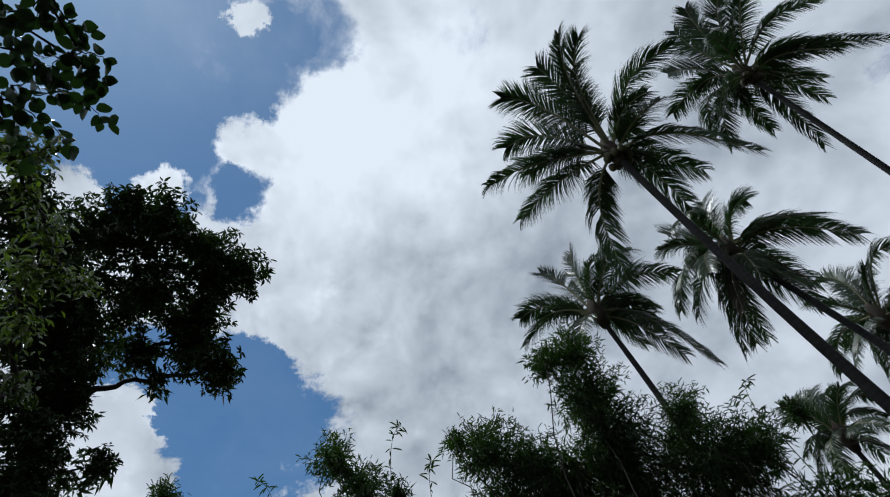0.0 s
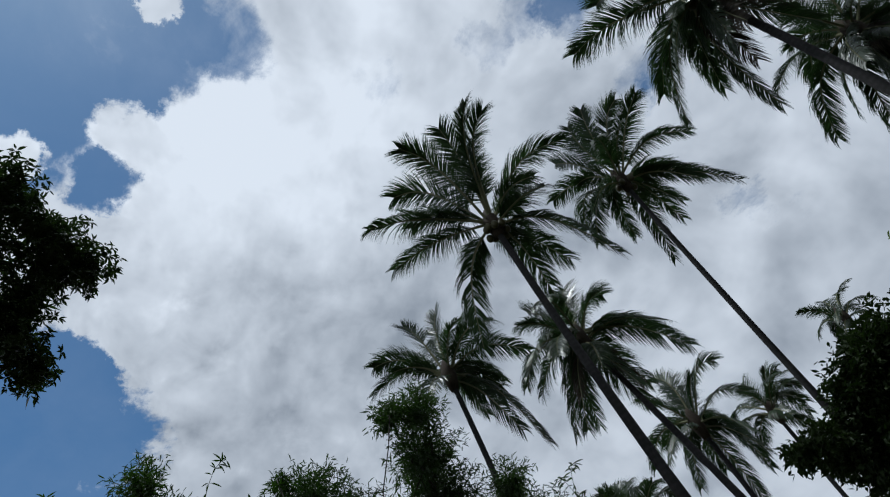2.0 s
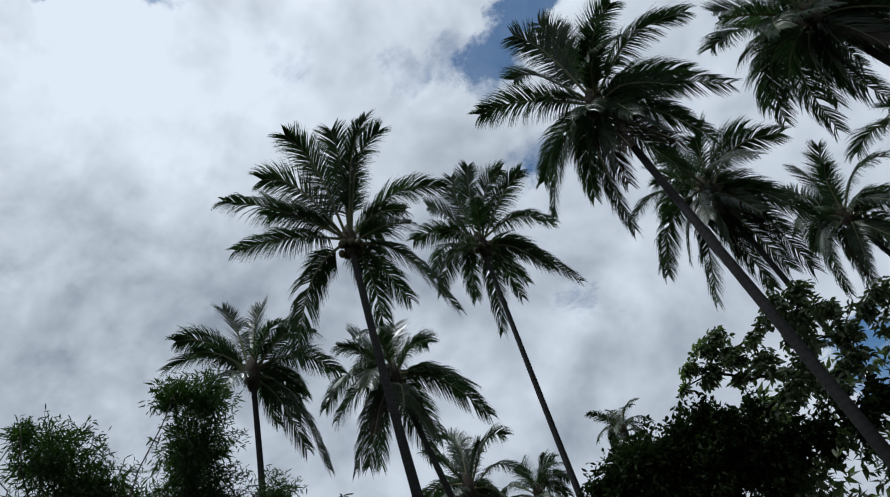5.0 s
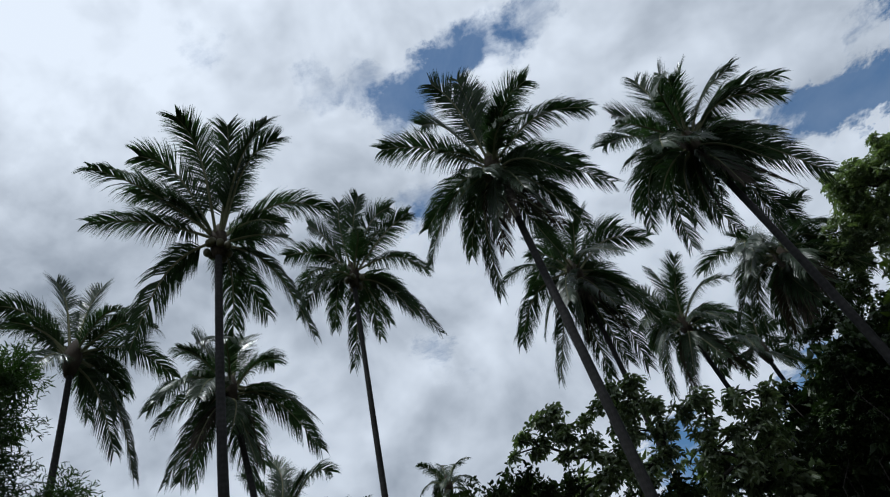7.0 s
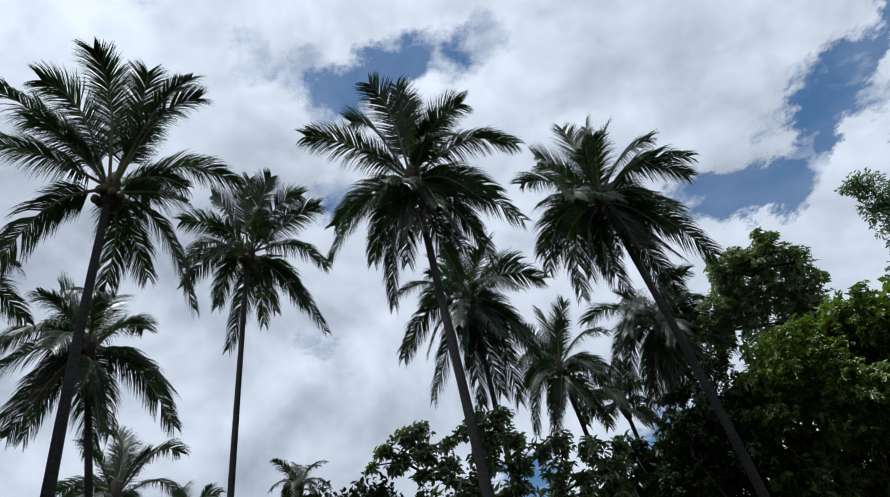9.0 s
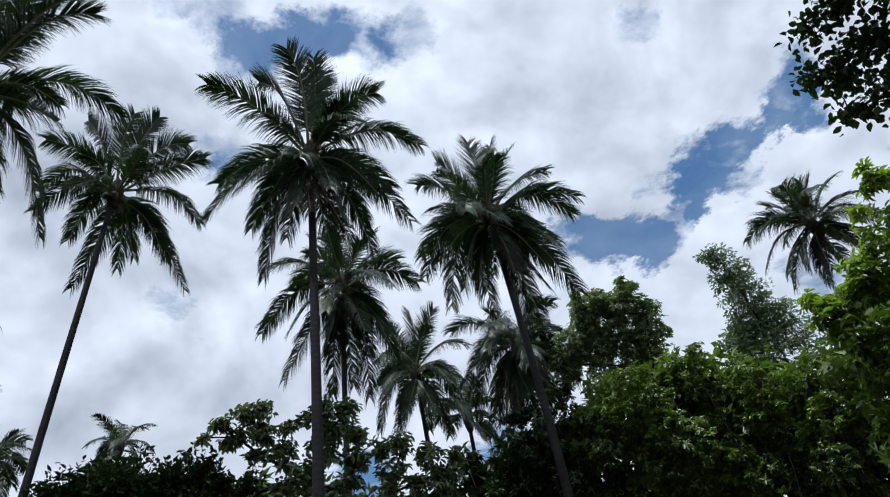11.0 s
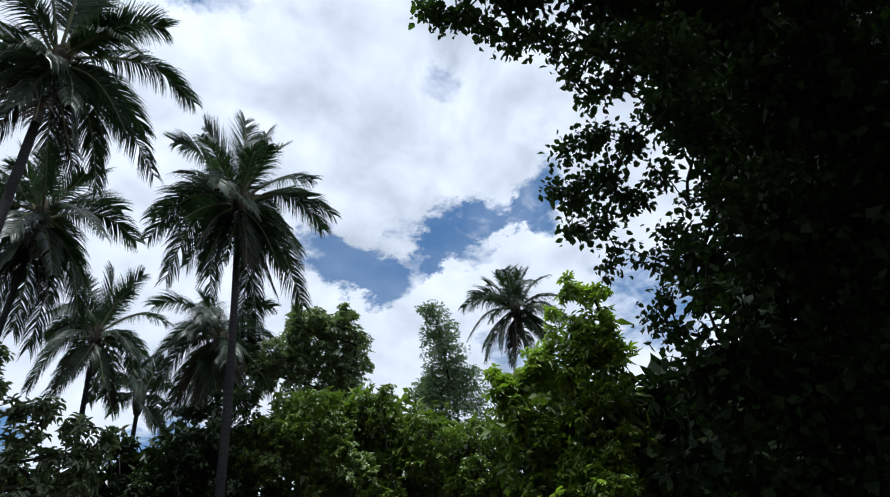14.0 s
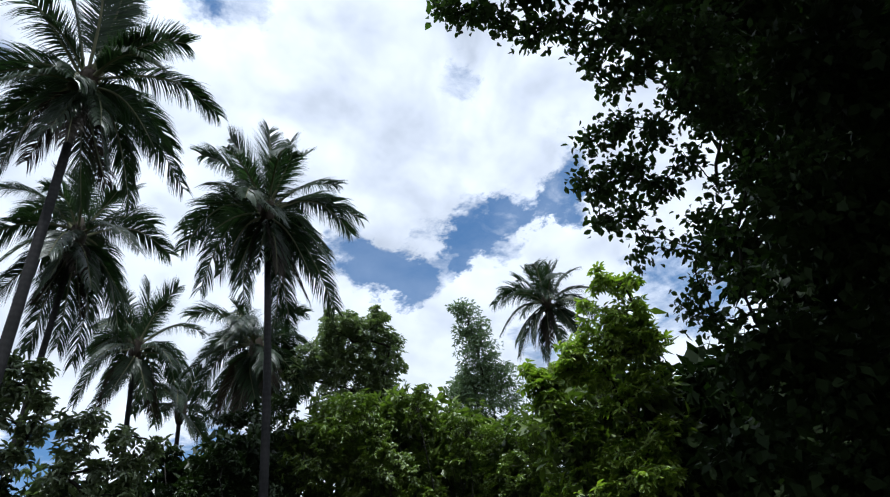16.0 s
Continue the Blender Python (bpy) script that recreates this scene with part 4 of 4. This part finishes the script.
SPRAYS = [[(-124.4, 60.0), (-123.6, 61.3), (-121.5, 63.2), (-118.8, 66.1), (-118.1, 67.0)],
          [(-118.8, 66.1), (-115.5, 67.0), (-112.2, 67.0)],
          [(-129.4, 69.1), (-127.0, 67.9), (-124.9, 66.8)],
          [(-127.9, 66.0), (-125.5, 64.8), (-123.6, 63.0)],
          [(-124.0, 68.6), (-120.8, 68.3), (-116.9, 68.0)],
          [(-116.5, 66.0), (-113.4, 65.8), (-111.5, 65.2)],
          [(-120.7, 63.7), (-117.1, 63.7), (-113.2, 63.4), (-108.9, 62.6)],
          [(-123.6, 61.0), (-120.0, 61.0), (-116.2, 60.8), (-112.9, 59.9)],
          [(-127.4, 64.1), (-124.4, 64.6), (-121.0, 65.2)],
          [(-122.0, 61.8), (-118.8, 62.7), (-115.4, 63.9)],
          [(-122.5, 59.9), (-119.5, 59.2), (-116.1, 57.8)],
          [(-127.5, 69.3), (-125.1, 68.3), (-124.2, 67.3)],
          [(-130.5, 65.5), (-129.2, 66.6), (-127.1, 66.8)],
          [(-122.4, 64.4), (-120.0, 64.3), (-118.0, 64.2)]]
spray_tree("overhanging branch tree with rounded dark leaves", spot(-150, 5.0), SPRAYS, 6.0, 0.125, ROUND_LEAF, 32)
tree("climbing_vine", "glinting yellow-green vine on a slim stem", "vine", spot(-117, 5.0), BOUGHS_VINE, VINE_LEAF, 33,
     leaf=0.105, slim=0.42, layers=1.5, face=(72, 24), trunk=0.05, thin=0.4, single=200)
for lo, hi, az, label in ((-100, -86, -95, "small clump of feathery bamboo tops"), (-86, -69, -76, "young bamboo clump with slender shoots"),
                          (-69, -57, -62, "low feathery green bamboo clump"), (-57, -48.5, -52, "tall dense bamboo clump before a palm"),
                          (-48.5, -27, -40, "broad dark green bamboo clump")):
    tree("bamboo", label, "bamboo", spot(az, 17), between(BOUGHS_BAMBOO, lo, hi), BAMBOO_LEAF, 134 - int(lo),
         leaf=0.19, slim=0.18, layers=2.3, stems=True, thin=0.6, per_twig=9, group="bamboo clumps", deep=(1.5,), inner_leaf=1.5,
         inner=below(BAMBOO_TOP, lo + 1, hi - 1, 18.5, 3.2, 3.6, int(lo)), inner_layers=2.8)
# SHADE_LEAF carries the shade on this tree in its colour
tree("broadleaf_tree", "low shaded tree at the foot of the palms", "tree", spot(-9, 20.5), BOUGHS_LOW_DARK, SHADE_LEAF, 255,
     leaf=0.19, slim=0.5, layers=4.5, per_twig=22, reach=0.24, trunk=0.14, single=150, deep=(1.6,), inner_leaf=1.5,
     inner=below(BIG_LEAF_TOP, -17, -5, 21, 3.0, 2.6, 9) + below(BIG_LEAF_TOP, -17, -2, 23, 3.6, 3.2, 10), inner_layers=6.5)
for lo, hi, az, label in ((-5.8, 4.0, 0, "tree with rosettes of large glossy leaves before the palm trunks"),
                          (4.0, 10, 7, "large-leaved tree with open twigs against the sky"),
                          (10, 30, 14, "sunlit bushy tree with large drooping leaves")):
    tree("broadleaf_tree", label, "tree", spot(az, 20.5), between(BOUGHS_BIG_LEAF, lo, hi), OLIVE_LEAF, 235 - int(lo),
         leaf=0.24, slim=0.42, layers=5.4, per_twig=9, trunk=0.11, thin=0.8, single=150, whorl=True, droop=0.32, least=36, tight=0.5,
         inner=below(BIG_LEAF_TOP, lo + 1, min(hi, 18) - 1, 21, 3.0, 3.6, int(lo)), inner_layers=3.8)
tree("broadleaf_tree", "rounded dark green tree behind the bushes", "tree", spot(35, 28), BOUGHS_FAR_TREE, SUNNY_OLIVE, 36,
     leaf=0.185, slim=0.42, layers=3.2, trunk=0.22, deep=(2.5,), per_twig=10, tight=0.4, whorl=True, droop=0.3, lump=0.4, inner_material=OLIVE_LEAF)
for lo, hi, label in ((14, 29, "leafy bush in the shade at the foot of the palms"), (29, 39, "rounded sunlit yellow-green bush"),
                      (39, 47, "broad yellow-green bush in the sun"), (47, 60, "bush bordering the deep shade")):
    # the bush below the palms gets DARK_LEAF: their shade put into its colour
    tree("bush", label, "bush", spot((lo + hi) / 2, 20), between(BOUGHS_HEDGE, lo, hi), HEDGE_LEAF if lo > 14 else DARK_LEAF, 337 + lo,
         leaf=0.145, slim=0.46, layers=3.8, stems=True, thin=0.6, group="bushes", per_twig=12, tight=0.4, whorl=True, droop=0.28, lump=0.36, inner_leaf=2.4,
         inner=below(HEDGE_TOP, lo + 1, hi - 1, 21, 2.8, 2.4, lo) + below(HEDGE_TOP, lo + 1, hi - 1, 23.5, 3.4, 3.5, lo + 1), inner_layers=7.0)
# inner boughs take the darker HEDGE_LEAF: crown shade put into colour
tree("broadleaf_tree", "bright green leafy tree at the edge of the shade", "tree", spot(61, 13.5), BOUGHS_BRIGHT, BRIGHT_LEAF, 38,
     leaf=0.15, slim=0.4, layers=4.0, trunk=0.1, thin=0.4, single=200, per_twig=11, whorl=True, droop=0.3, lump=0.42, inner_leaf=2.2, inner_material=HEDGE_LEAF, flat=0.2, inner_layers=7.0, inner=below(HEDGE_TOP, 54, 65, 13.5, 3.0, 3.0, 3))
tree("broadleaf_tree", "thin wispy grey-green tree in the distance", "tree", spot(48.3, 26), BOUGHS_WISPY, FAR_LEAF, 39,
     leaf=0.17, slim=0.36, layers=3.6, trunk=0.1, flat=0.1, tight=0.55, per_twig=20, dome=0.2, lump=0.45)


def shoot(foot, tip, label, seed):
    """A lone thin bamboo shoot that nods at its tip, with a few narrow leaves at the joints."""
    rng = np.random.default_rng(seed)
    a, b = Vector(foot), Vector(tip)
    thing = new("bamboo_shoot")
    tagged(thing, label, "bamboo", "bamboo shoots")
    thing.location = a
    lean = (b - a) * 1.0
    lean.z = 0
    pts = [Vector((0, 0, (b.z - a.z) * math.sin(s * math.pi / 2) ** 0.9)) + lean * s ** 2.4 for s in [k / 24 for k in range(25)]]
    v, f = tube(pts, [0.022 * (1 - 0.85 * k / 24) for k in range(25)], 6)
    part("culm", mesh_of("culm", v, f, True), BAMBOO_LEAF, thing)
    for k in range(13, 25):
        for m in range(2 + (k > 20) * 2):
            L = rng.uniform(0.18, 0.32)
            w = rng.uniform(0, 6.28)
            one = leaves("leaf", np.array([tuple(pts[k])]), np.array([[math.cos(w), math.sin(w), rng.uniform(-0.5, 0.6)]]),
                         np.array([[0.1, 0.1, 1.0]]), np.array([L]), np.array([L * 0.17]))
            part("leaf", one, BAMBOO_LEAF, thing)


for az, top, d, sway, label in ((-71.2, 36.5, 17.0, 0.9, "lone nodding bamboo shoot above the thicket"), (-69.0, 33.0, 16.5, 0.5, "short bamboo sprig above the thicket"),
                                (-66.6, 34.0, 17.5, -0.4, "thin leafy bamboo sprig"), (-38.5, 27.5, 18.0, 0.6, "sparse tall bamboo shoot beside a palm"),
                                (-40.5, 27.0, 18.5, -0.5, "sparse leafy bamboo shoot by the palms"), (-86.5, 34.5, 17.0, -0.8, "low bamboo sprig against blue sky")):
    end = EYE + heading(az, top) * d
    side = heading(az + 90, 0) * sway
    shoot((end.x - side.x, end.y - side.y, -0.1), tuple(end), label, int(az * -7))

# unseen boughs added over and behind the eye to shade the near tree
rest = random.Random(8)
SHADE = [(az + rest.uniform(-4, 4), el + rest.uniform(-3, 3), rest.uniform(6, 8), rest.uniform(7, 9))
         for az in range(104, 200, 12) for el in (5, 18, 31, 44, 57, 68)]
SHADE += [(az, el, 7.0, 10.0) for az in (72, 84, 96) for el in (62, 69)]
SHADE += [(az, el, 7.0, 8.0) for az, el in ((78, 70), (86, 63), (100, 66), (90, 75), (110, 84), (125, 76), (160, 77))]
# inner boughs use SHADE_LEAF: the shade inside the crown is put into their colour
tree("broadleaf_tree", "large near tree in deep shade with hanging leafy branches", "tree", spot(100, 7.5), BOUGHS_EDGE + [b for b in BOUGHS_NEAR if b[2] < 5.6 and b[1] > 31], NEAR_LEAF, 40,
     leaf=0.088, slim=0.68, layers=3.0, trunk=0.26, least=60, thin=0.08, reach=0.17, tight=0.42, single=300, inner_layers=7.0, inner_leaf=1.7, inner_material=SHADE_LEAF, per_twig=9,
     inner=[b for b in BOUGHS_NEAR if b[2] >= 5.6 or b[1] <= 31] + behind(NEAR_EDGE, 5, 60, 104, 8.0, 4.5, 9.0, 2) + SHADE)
# no tree known here: added in SHADE_LEAF to block sky between the leaves
tree("broadleaf_tree", "dark filler tree added to close sky gaps behind the near tree", "tree", spot(96, 15), [(84, 40, 6, 14), (92, 47, 6, 14)], SHADE_LEAF, 41,
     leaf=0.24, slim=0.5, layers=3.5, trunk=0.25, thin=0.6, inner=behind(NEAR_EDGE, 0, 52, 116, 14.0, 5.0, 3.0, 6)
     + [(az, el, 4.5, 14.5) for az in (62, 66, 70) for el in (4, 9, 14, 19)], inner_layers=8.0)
